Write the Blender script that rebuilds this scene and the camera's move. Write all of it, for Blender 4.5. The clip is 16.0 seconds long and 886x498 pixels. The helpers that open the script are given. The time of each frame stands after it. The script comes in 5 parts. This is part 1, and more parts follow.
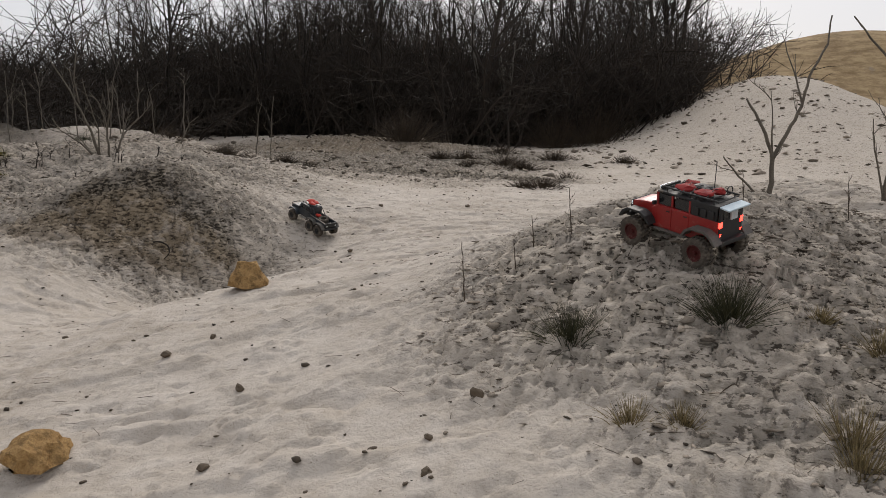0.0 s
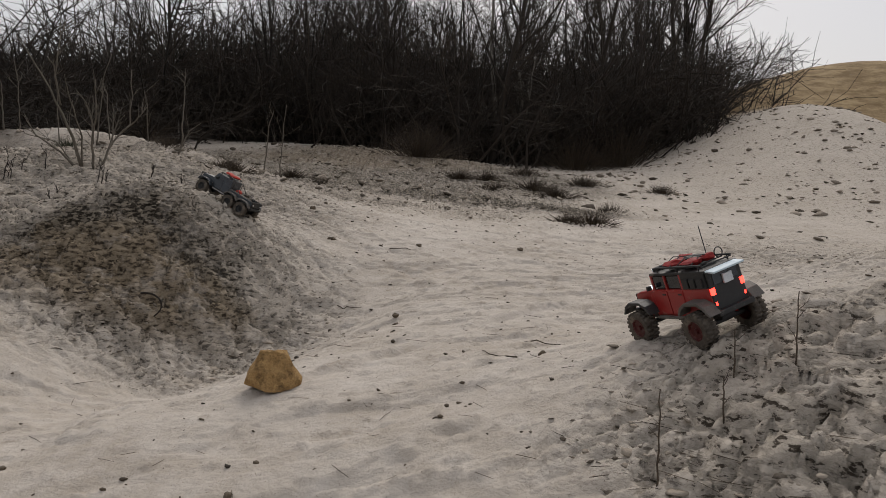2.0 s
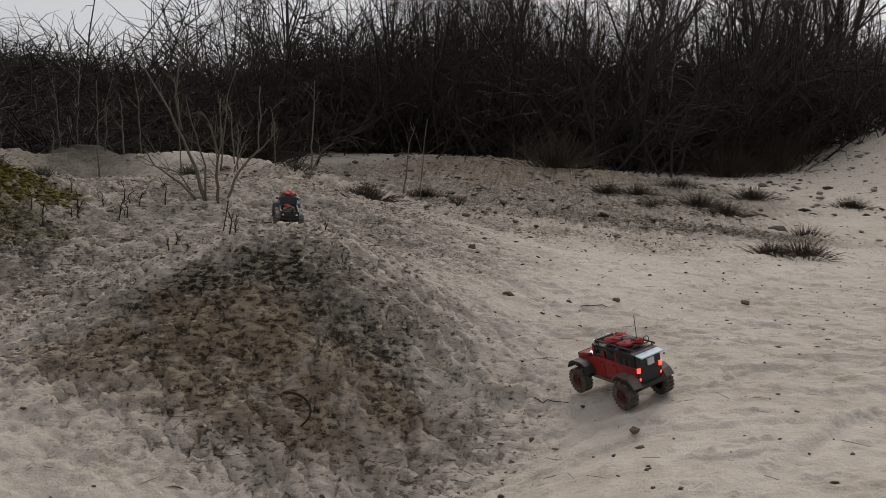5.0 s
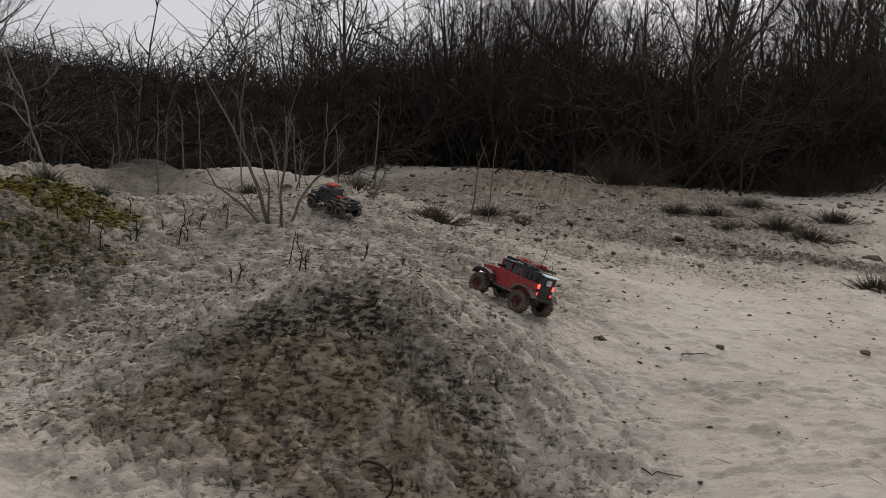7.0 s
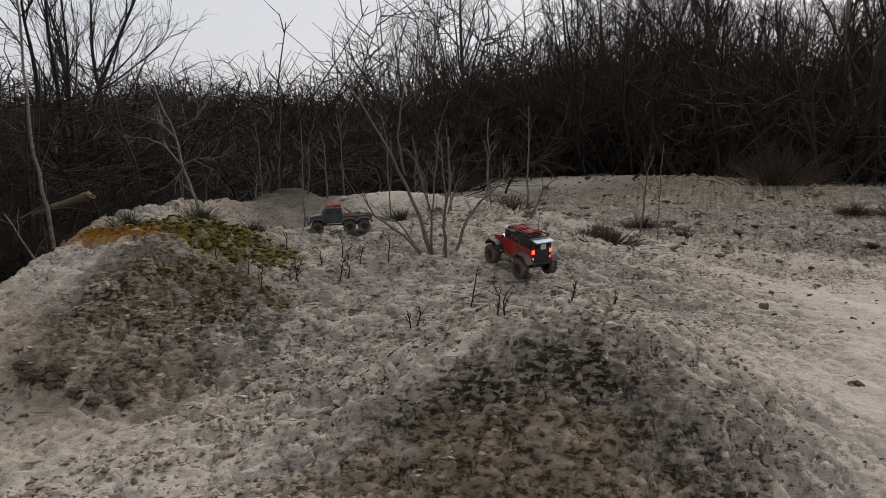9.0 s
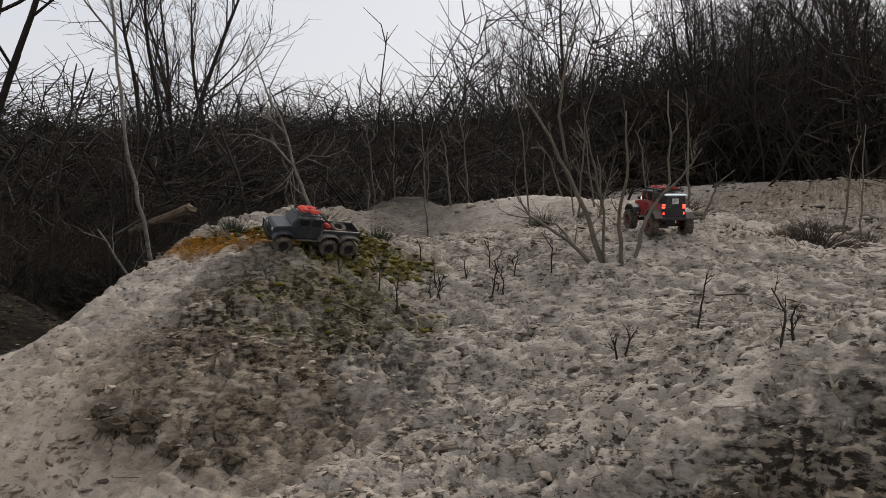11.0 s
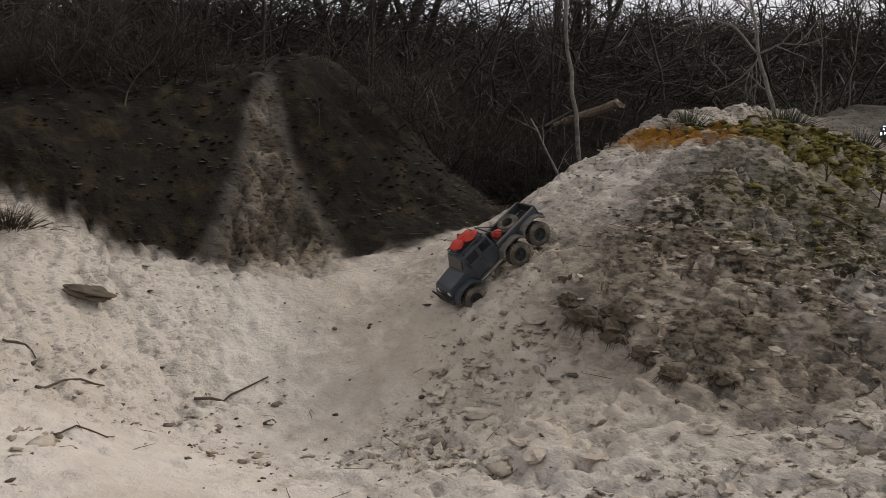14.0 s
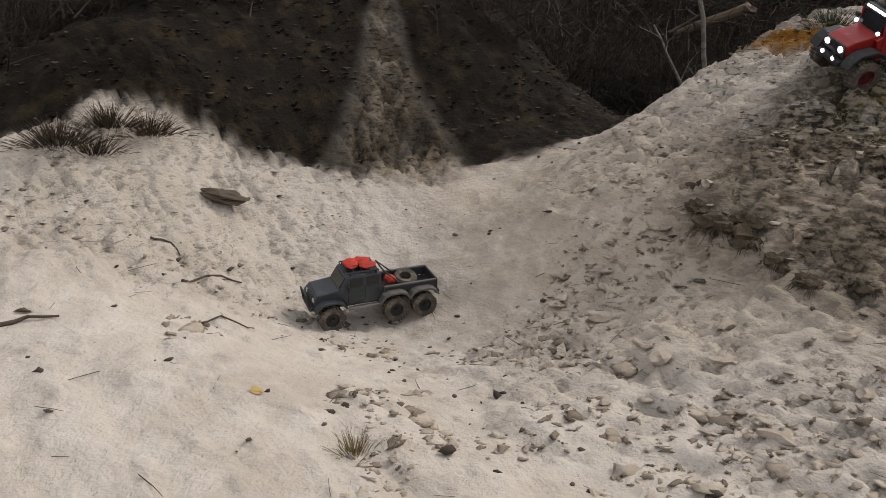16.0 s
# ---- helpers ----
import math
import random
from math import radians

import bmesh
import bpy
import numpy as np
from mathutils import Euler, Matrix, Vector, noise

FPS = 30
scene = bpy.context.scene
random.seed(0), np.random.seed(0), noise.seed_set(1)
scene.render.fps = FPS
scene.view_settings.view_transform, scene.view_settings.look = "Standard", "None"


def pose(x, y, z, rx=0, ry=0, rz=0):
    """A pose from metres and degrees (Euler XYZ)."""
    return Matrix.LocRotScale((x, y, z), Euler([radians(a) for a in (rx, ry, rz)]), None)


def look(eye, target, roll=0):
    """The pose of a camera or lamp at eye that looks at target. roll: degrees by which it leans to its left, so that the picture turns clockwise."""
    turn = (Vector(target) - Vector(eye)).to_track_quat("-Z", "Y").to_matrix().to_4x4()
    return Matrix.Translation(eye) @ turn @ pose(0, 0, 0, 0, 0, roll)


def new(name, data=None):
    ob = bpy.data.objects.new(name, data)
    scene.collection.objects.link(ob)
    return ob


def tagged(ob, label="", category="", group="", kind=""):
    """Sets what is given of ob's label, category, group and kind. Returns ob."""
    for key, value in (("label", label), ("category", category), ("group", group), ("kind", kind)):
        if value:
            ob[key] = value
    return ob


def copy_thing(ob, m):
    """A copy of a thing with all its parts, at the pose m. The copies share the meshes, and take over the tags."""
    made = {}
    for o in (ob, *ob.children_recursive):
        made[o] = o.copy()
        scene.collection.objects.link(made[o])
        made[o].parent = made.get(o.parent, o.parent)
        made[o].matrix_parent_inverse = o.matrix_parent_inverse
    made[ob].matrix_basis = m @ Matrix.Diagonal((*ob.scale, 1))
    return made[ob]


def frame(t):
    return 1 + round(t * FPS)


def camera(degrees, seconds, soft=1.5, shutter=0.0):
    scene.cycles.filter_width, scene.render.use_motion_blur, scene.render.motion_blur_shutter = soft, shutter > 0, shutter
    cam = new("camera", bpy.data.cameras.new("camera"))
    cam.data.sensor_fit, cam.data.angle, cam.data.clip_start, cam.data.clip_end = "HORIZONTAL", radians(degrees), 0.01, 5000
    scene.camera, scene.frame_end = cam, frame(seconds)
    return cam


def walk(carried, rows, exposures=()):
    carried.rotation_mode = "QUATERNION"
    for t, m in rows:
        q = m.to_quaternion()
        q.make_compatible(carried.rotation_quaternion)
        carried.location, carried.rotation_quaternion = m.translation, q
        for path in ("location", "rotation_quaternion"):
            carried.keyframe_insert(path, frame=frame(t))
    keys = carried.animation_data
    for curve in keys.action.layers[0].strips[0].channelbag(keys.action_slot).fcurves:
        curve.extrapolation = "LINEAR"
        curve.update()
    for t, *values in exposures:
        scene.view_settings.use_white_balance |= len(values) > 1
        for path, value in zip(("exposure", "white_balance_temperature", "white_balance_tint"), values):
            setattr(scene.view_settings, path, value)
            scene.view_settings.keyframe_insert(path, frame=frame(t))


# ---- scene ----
cam = camera(58.3, 16.0, soft=0.9)
PATH = [
    (0, (0.000, 0.000, 0.884), (0.000, 1.983, 0.623), 0.86),
    (0.5, (-0.092, 0.426, 0.890), (-0.039, 2.410, 0.637), 1.59),
    (1, (-0.281, 0.807, 0.958), (-0.188, 2.790, 0.714), 2.70),
    (1.5, (-0.398, 1.159, 0.961), (-0.268, 3.139, 0.709), 3.64),
    (2, (-0.548, 1.471, 1.041), (-0.520, 3.457, 0.804), 3.56),
    (2.5, (-0.715, 1.722, 1.093), (-0.772, 3.706, 0.847), 2.65),
    (3, (-0.815, 1.975, 1.122), (-0.978, 3.950, 0.851), 1.87),
    (3.5, (-0.988, 2.271, 1.136), (-1.156, 4.242, 0.841), 1.72),
    (4, (-1.099, 2.500, 1.146), (-1.274, 4.470, 0.849), 2.32),
    (4.5, (-1.163, 2.746, 1.168), (-1.369, 4.718, 0.905), 2.31),
    (6.8, (-1.441, 3.301, 1.298), (-1.788, 5.257, 1.066), 3.10),
    (7, (-1.501, 3.368, 1.302), (-1.860, 5.322, 1.073), 3.02),
    (7.5, (-1.679, 3.487, 1.348), (-2.085, 5.434, 1.134), 2.49),
    (8, (-1.786, 3.572, 1.317), (-2.269, 5.500, 1.098), 1.79),
    (8.5, (-1.925, 3.765, 1.301), (-2.488, 5.672, 1.086), 0.74),
    (9, (-2.085, 3.889, 1.351), (-2.725, 5.772, 1.141), -0.33),
    (9.2, (-2.179, 3.954, 1.336), (-2.845, 5.830, 1.143), -0.76),
    (11.3, (-3.021, 4.891, 1.144), (-3.916, 6.674, 1.000), -1.46),
    (11.5, (-3.107, 4.932, 1.157), (-4.035, 6.698, 1.015), -0.96),
    (12, (-3.325, 5.006, 1.127), (-4.369, 6.707, 0.991), -0.44),
    (12.5, (-3.460, 4.994, 1.075), (-4.658, 6.587, 0.915), 0.00),
    (13, (-3.472, 4.942, 1.061), (-4.842, 6.384, 0.850), 0.35),
    (13.5, (-3.482, 4.909, 1.039), (-4.960, 6.227, 0.759), 0.61),
    (14, (-3.512, 4.873, 1.021), (-5.055, 6.096, 0.671), 0.93),
    (14.5, (-3.532, 4.820, 1.015), (-5.141, 5.936, 0.608), 0.69),
    (15, (-3.548, 4.787, 0.988), (-5.194, 5.817, 0.509), 0.61),
    (15.5, (-3.549, 4.785, 0.981), (-5.192, 5.795, 0.450), 0.67),
    (16, (-3.525, 4.807, 0.966), (-5.181, 5.787, 0.419), -0.17),
]
EXPOSURES = [(0, -0.2), (3, -0.48), (4.5, -0.48), (7, -0.42), (9, -0.25), (12, -0.08), (14, -0.06), (14.6, 0.0), (16, 0.06)]
walk(cam, [(t, look(eye, target, roll)) for t, eye, target, roll in PATH], EXPOSURES)

# ---- world and light: a bright overcast winter sky ----
SUN_UP, SUN_ROUND = 40.0, 8.0
world = bpy.data.worlds.new("overcast_sky")
scene.world = world
world.use_nodes = True
wn, wl = world.node_tree.nodes, world.node_tree.links
sky = wn.new("ShaderNodeTexSky")
sky.sky_type, sky.sun_disc = "NISHITA", False
sky.sun_elevation, sky.sun_rotation = radians(SUN_UP), radians(SUN_ROUND)
sky.air_density, sky.dust_density, sky.ozone_density = 1.0, 3.0, 1.0
cloud = wn.new("ShaderNodeMix")
cloud.data_type = "RGBA"
cloud.inputs["Factor"].default_value = 0.72
cloud.inputs["B"].default_value = (9.75, 9.65, 10.1, 1)
wl.new(sky.outputs["Color"], cloud.inputs["A"])
wl.new(cloud.outputs["Result"], wn["Background"].inputs["Color"])
wn["Background"].inputs["Strength"].default_value = 0.096
sun = new("sun", bpy.data.lights.new("sun", "SUN"))
sun.data.energy, sun.data.angle, sun.data.color = 2.0, radians(26), (1.0, 0.935, 0.865)
up = Vector((math.sin(radians(SUN_ROUND)) * math.cos(radians(SUN_UP)), math.cos(radians(SUN_ROUND)) * math.cos(radians(SUN_UP)), math.sin(radians(SUN_UP))))
sun.matrix_world = look(up * 60, (0, 0, 0))


# ---- materials ----
def nodes_of(name, rough=0.8, metal=0.0, spec=0.3):
    m = bpy.data.materials.new(name)
    m.use_nodes = True
    b = m.node_tree.nodes["Principled BSDF"]
    b.inputs["Roughness"].default_value, b.inputs["Metallic"].default_value = rough, metal
    b.inputs["Specular IOR Level"].default_value = spec
    return m, m.node_tree.nodes, m.node_tree.links, b


def noise_node(n, l, scale, detail=4.0, rough=0.6, vec=None):
    t = n.new("ShaderNodeTexNoise")
    t.inputs["Scale"].default_value, t.inputs["Detail"].default_value, t.inputs["Roughness"].default_value = scale, detail, rough
    if vec is not None:
        l.new(vec, t.inputs["Vector"])
    return t.outputs["Fac"]


def ramp_node(n, l, fac, stops):
    r = n.new("ShaderNodeValToRGB")
    while len(r.color_ramp.elements) < len(stops):
        r.color_ramp.elements.new(0.5)
    for e, (p, c) in zip(r.color_ramp.elements, stops):
        e.position = p
        e.color = (*c, 1) if len(c) == 3 else c
    l.new(fac, r.inputs["Fac"])
    return r.outputs["Color"]


def mix_node(n, l, fac, a, b, how="MIX"):
    x = n.new("ShaderNodeMix")
    x.data_type, x.blend_type = "RGBA", how
    for sock, v in (("Factor", fac), ("A", a), ("B", b)):
        if isinstance(v, (int, float)):
            x.inputs[sock].default_value = v
        elif isinstance(v, tuple):
            x.inputs[sock].default_value = (*v, 1)
        else:
            l.new(v, x.inputs[sock])
    return x.outputs["Result"]


def math_node(n, l, op, a, b=0.0):
    x = n.new("ShaderNodeMath")
    x.operation, x.use_clamp = op, op in ("ADD", "MULTIPLY", "SUBTRACT")
    for k, v in enumerate((a, b)):
        if isinstance(v, (int, float)):
            x.inputs[k].default_value = v
        else:
            l.new(v, x.inputs[k])
    return x.outputs[0]


def bump_node(n, l, height_out, strength, distance, b):
    x = n.new("ShaderNodeBump")
    x.inputs["Strength"].default_value, x.inputs["Distance"].default_value = strength, distance
    l.new(height_out, x.inputs["Height"])
    l.new(x.outputs["Normal"], b.inputs["Normal"])


def surface(name, lo, hi, scale=8.0, rough=0.8, metal=0.0, bump=0.3, grain=0.004, spec=0.3, per="none", dirt=None, dirt_amount=0.0):
    """A two-scale varied surface; per: 'island' or 'object' varies each piece; dirt: a colour that gathers in patches."""
    m, n, l, b = nodes_of(name, rough, metal, spec)
    co = n.new("ShaderNodeTexCoord").outputs["Object"]
    a = noise_node(n, l, scale, 5, 0.65, co)
    c = noise_node(n, l, scale * 7.3, 3, 0.6, co)
    f = math_node(n, l, "ADD", math_node(n, l, "MULTIPLY", a, 0.65), math_node(n, l, "MULTIPLY", c, 0.4))
    if per == "island":
        f = math_node(n, l, "ADD", math_node(n, l, "MULTIPLY", f, 0.55), math_node(n, l, "MULTIPLY", n.new("ShaderNodeNewGeometry").outputs["Random Per Island"], 0.45))
    if per == "object":
        f = math_node(n, l, "ADD", math_node(n, l, "MULTIPLY", f, 0.6), math_node(n, l, "MULTIPLY", n.new("ShaderNodeObjectInfo").outputs["Random"], 0.4))
    col = ramp_node(n, l, f, [(0.25, lo), (0.75, hi)])
    if dirt:
        d = noise_node(n, l, scale * 1.7, 6, 0.7, co)
        col = mix_node(n, l, ramp_node(n, l, d, [(0.62 - 0.3 * dirt_amount, (0, 0, 0)), (0.72, (1, 1, 1))]), col, dirt)
    l.new(col, b.inputs["Base Color"])
    l.new(ramp_node(n, l, a, [(0.3, (max(rough - 0.12, 0.05),) * 3), (0.7, (min(rough + 0.1, 1.0),) * 3)]), b.inputs["Roughness"])
    if bump:
        bump_node(n, l, c, bump, grain, b)
    return m


def glow(name, colour, strength):
    m, n, l, b = nodes_of(name, 0.3)
    b.inputs["Base Color"].default_value = (*colour, 1)
    b.inputs["Emission Color"].default_value = (*colour, 1)
    b.inputs["Emission Strength"].default_value = strength
    return m


def ground_material():
    """Quarry sand with crusted soil, moss and leaf litter, laid out by the zones stored on the sheet."""
    m, n, l, b = nodes_of("quarry_ground", 0.92, 0.0, 0.12)
    co = n.new("ShaderNodeTexCoord").outputs["Object"]
    za = n.new("ShaderNodeAttribute")
    za.attribute_name = "zone_a"
    sa = n.new("ShaderNodeSeparateColor")
    l.new(za.outputs["Color"], sa.inputs["Color"])
    zb = n.new("ShaderNodeAttribute")
    zb.attribute_name = "zone_b"
    sb = n.new("ShaderNodeSeparateColor")
    l.new(zb.outputs["Color"], sb.inputs["Color"])
    zc = n.new("ShaderNodeAttribute")
    zc.attribute_name = "zone_c"
    dark = zc.outputs["Fac"]
    crust, moss, litter = sa.outputs[0], sa.outputs[1], sa.outputs[2]
    ochre, orange, soil = sb.outputs[0], sb.outputs[1], sb.outputs[2]
    broad = noise_node(n, l, 0.9, 5, 0.6, co)
    mid = noise_node(n, l, 7.0, 6, 0.65, co)
    fine = noise_node(n, l, 55.0, 4, 0.7, co)
    speck = noise_node(n, l, 120.0, 2, 0.5, co)
    flat = n.new("ShaderNodeMapping")
    flat.inputs["Scale"].default_value = (1, 1, 2.6)
    l.new(co, flat.inputs["Vector"])
    flake = noise_node(n, l, 20.0, 8, 0.62, flat.outputs["Vector"])
    sand = mix_node(n, l, ramp_node(n, l, broad, [(0.35, (0, 0, 0)), (0.65, (1, 1, 1))]), (0.52, 0.465, 0.40), (0.42, 0.365, 0.30))
    sand = mix_node(n, l, ramp_node(n, l, mid, [(0.42, (0, 0, 0)), (0.7, (0.75, 0.75, 0.75))]), sand, (0.60, 0.545, 0.48))
    sand = mix_node(n, l, ramp_node(n, l, speck, [(0.66, (0, 0, 0)), (0.72, (0.55, 0.55, 0.55))]), sand, (0.20, 0.16, 0.12))
    sand = mix_node(n, l, ochre, sand, mix_node(n, l, ramp_node(n, l, noise_node(n, l, 1.1, 9, 0.75, flat.outputs["Vector"]), [(0.40, (0, 0, 0)), (0.60, (1, 1, 1))]), (0.20, 0.135, 0.068), (0.38, 0.28, 0.155)))
    tuft = noise_node(n, l, 1.9, 8, 0.75, co)
    sand = mix_node(n, l, ramp_node(n, l, tuft, [(0.60, (0, 0, 0)), (0.68, (0.7, 0.7, 0.7))]), sand, mix_node(n, l, fine, (0.12, 0.09, 0.06), (0.40, 0.34, 0.27)))
    # low flake values go dark: shade in gaps between plates, painted to match the bump
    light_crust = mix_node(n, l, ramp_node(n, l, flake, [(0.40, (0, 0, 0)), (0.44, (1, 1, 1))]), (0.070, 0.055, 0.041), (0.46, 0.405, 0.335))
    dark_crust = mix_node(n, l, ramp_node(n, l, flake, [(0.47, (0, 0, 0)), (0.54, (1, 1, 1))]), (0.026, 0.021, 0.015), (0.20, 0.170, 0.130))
    dark = ramp_node(n, l, math_node(n, l, "ADD", dark, math_node(n, l, "MULTIPLY", noise_node(n, l, 5.5, 7, 0.7, co), 0.8)), [(0.58, (0, 0, 0)), (0.95, (1, 1, 1))])
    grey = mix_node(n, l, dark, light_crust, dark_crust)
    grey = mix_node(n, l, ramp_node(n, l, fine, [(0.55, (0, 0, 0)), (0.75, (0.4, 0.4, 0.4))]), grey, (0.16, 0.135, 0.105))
    # brown earth with the same gap shade in its colour
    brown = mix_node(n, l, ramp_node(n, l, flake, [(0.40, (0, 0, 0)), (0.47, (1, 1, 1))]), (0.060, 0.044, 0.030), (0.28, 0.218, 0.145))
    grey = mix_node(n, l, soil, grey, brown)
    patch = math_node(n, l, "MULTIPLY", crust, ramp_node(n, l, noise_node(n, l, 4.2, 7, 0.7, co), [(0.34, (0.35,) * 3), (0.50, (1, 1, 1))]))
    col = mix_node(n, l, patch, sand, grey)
    # leaf litter, its colour lowered to near black to include the trees' shade
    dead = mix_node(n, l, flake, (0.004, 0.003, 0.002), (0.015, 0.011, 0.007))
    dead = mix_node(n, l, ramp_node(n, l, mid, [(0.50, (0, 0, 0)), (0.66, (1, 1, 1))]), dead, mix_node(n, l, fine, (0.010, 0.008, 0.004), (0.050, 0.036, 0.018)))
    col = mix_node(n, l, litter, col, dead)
    green = mix_node(n, l, ramp_node(n, l, fine, [(0.35, (0, 0, 0)), (0.65, (1, 1, 1))]), (0.042, 0.038, 0.012), (0.175, 0.145, 0.028))
    col = mix_node(n, l, math_node(n, l, "MULTIPLY", moss, ramp_node(n, l, mid, [(0.36, (0, 0, 0)), (0.52, (1, 1, 1))])), col, green)
    rust = mix_node(n, l, fine, (0.13, 0.060, 0.010), (0.33, 0.15, 0.020))
    col = mix_node(n, l, math_node(n, l, "MULTIPLY", orange, ramp_node(n, l, mid, [(0.32, (0, 0, 0)), (0.46, (1, 1, 1))])), col, rust)
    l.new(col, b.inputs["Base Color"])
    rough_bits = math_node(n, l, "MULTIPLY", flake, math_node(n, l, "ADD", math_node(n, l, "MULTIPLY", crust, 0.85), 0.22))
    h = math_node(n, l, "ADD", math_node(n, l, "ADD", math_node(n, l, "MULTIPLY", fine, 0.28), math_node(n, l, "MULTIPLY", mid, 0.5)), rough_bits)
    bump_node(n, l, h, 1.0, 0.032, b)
    return m


MAT_GROUND = ground_material()
MAT_CLOD = surface("dry_clod", (0.045, 0.035, 0.025), (0.38, 0.325, 0.26), 30, 0.95, bump=0.6, grain=0.004, per="island", spec=0.1)
MAT_PEBBLE = surface("dark_pebble", (0.030, 0.024, 0.018), (0.115, 0.088, 0.060), 40, 0.85, bump=0.5, grain=0.002, per="island")
MAT_TWIG = surface("dead_twig", (0.030, 0.022, 0.016), (0.15, 0.115, 0.08), 40, 0.9, bump=0.3, grain=0.001, per="island")
MAT_SANDSTONE = surface("ochre_sandstone", (0.20, 0.105, 0.035), (0.52, 0.34, 0.15), 16, 0.9, bump=0.9, grain=0.012, spec=0.15, dirt=(0.10, 0.060, 0.028), dirt_amount=0.5)
MAT_GRASS_DARK = surface("dark_sedge", (0.016, 0.019, 0.008), (0.085, 0.080, 0.038), 25, 0.7, bump=0, per="island")
MAT_GRASS_DRY = surface("dry_grass", (0.10, 0.075, 0.035), (0.33, 0.26, 0.13), 25, 0.75, bump=0, per="island")
MAT_HEATH = surface("brown_heath", (0.022, 0.016, 0.010), (0.080, 0.056, 0.034), 25, 0.8, bump=0, per="island")
MAT_JUNIPER = surface("green_heath", (0.016, 0.020, 0.010), (0.055, 0.062, 0.03), 25, 0.8, bump=0, per="island")
MAT_BARK = surface("grey_bark", (0.055, 0.045, 0.035), (0.185, 0.16, 0.125), 14, 0.9, bump=0.7, grain=0.01)
MAT_BARK_DARK = surface("dark_bark", (0.013, 0.010, 0.008), (0.048, 0.038, 0.029), 9, 0.9, bump=0.6, grain=0.02, per="object")
MAT_TWIGS_DARK = surface("winter_twigs", (0.014, 0.011, 0.008), (0.050, 0.038, 0.028), 6, 0.9, bump=0, per="island")
MAT_BIRCH = surface("pale_birch_bark", (0.06, 0.052, 0.043), (0.24, 0.215, 0.18), 16, 0.8, bump=0.5, grain=0.004, dirt=(0.05, 0.042, 0.034), dirt_amount=0.5)
MAT_WOOD_PALE = surface("broken_pale_wood", (0.07, 0.05, 0.034), (0.22, 0.165, 0.11), 9, 0.85, bump=0.6, grain=0.008)
MAT_TURF = surface("root_bound_turf", (0.020, 0.016, 0.011), (0.15, 0.12, 0.083), 35, 0.95, bump=0.9, grain=0.008, spec=0.1)
MAT_LEAF = surface("yellow_leaf", (0.34, 0.22, 0.07), (0.58, 0.41, 0.16), 30, 0.7, bump=0.2, grain=0.001)

MUD = (0.20, 0.17, 0.135)
MAT_RED = surface("dusty_red_paint", (0.20, 0.009, 0.008), (0.32, 0.018, 0.015), 9, 0.42, bump=0.05, grain=0.0006, spec=0.5, dirt=(0.30, 0.13, 0.10), dirt_amount=0.15)
MAT_GREY = surface("dusty_slate_paint", (0.018, 0.022, 0.026), (0.040, 0.047, 0.054), 9, 0.42, bump=0.05, grain=0.0006, spec=0.5, dirt=(0.13, 0.12, 0.105), dirt_amount=0.15)
MAT_BLACK = surface("black_plastic", (0.012, 0.012, 0.012), (0.030, 0.029, 0.028), 14, 0.6, bump=0.15, grain=0.0006, spec=0.4, dirt=(0.12, 0.10, 0.08), dirt_amount=0.1)
MAT_TYRE = surface("sandy_rubber", (0.035, 0.030, 0.025), (0.12, 0.102, 0.083), 18, 0.95, bump=0.4, grain=0.002, spec=0.15, dirt=MUD, dirt_amount=0.45)
MAT_RIM_RED = surface("red_beadlock", (0.035, 0.007, 0.007), (0.09, 0.014, 0.012), 14, 0.5, bump=0.1, grain=0.0006, dirt=(0.14, 0.10, 0.08), dirt_amount=0.2)
MAT_RIM_BLACK = surface("black_rim", (0.010, 0.010, 0.010), (0.028, 0.027, 0.026), 14, 0.5, bump=0.1, grain=0.0006, dirt=(0.09, 0.08, 0.065), dirt_amount=0.1)
MAT_STEEL = surface("dull_steel", (0.26, 0.25, 0.24), (0.46, 0.45, 0.43), 20, 0.42, 0.9, bump=0.1, grain=0.0006, dirt=(0.28, 0.25, 0.21), dirt_amount=0.2)
MAT_SLIDER = surface("dusty_grey_trim", (0.06, 0.055, 0.05), (0.16, 0.148, 0.13), 20, 0.6, 0.2, bump=0.1, grain=0.0006)
MAT_BAG_RED = surface("red_canvas", (0.14, 0.008, 0.010), (0.34, 0.028, 0.024), 26, 0.8, bump=0.6, grain=0.003)
MAT_BAG_ORANGE = surface("orange_red_canvas", (0.24, 0.016, 0.012), (0.55, 0.050, 0.026), 26, 0.75, bump=0.6, grain=0.003)
MAT_CHROME = surface("galvanised_plate", (0.42, 0.44, 0.46), (0.66, 0.68, 0.70), 30, 0.5, 0.3, bump=0.2, grain=0.001)
MAT_BOARD = surface("pale_blue_board", (0.40, 0.52, 0.58), (0.68, 0.76, 0.80), 30, 0.6, bump=0.2, grain=0.001)
MAT_TAIL = glow("tail_lamp_red", (1.0, 0.03, 0.02), 9.0)
MAT_HEAD = glow("head_lamp_white", (0.85, 0.92, 1.0), 1.8)


def glass_material():
    m, n, l, b = nodes_of("smoked_window", 0.08, 0.0, 0.5)
    b.inputs["Base Color"].default_value = (0.018, 0.020, 0.023, 1)
    b.inputs["Transmission Weight"].default_value = 0.35
    return m


MAT_GLASS = glass_material()


# ---- mesh helpers ----
def part(name, bm, material, parent=None, label=""):
    """Links a bmesh as one mesh object, under a thing or a part."""
    me = bpy.data.meshes.new(name)
    bm.to_mesh(me)
    bm.free()
    return link(name, me, material, parent, label)


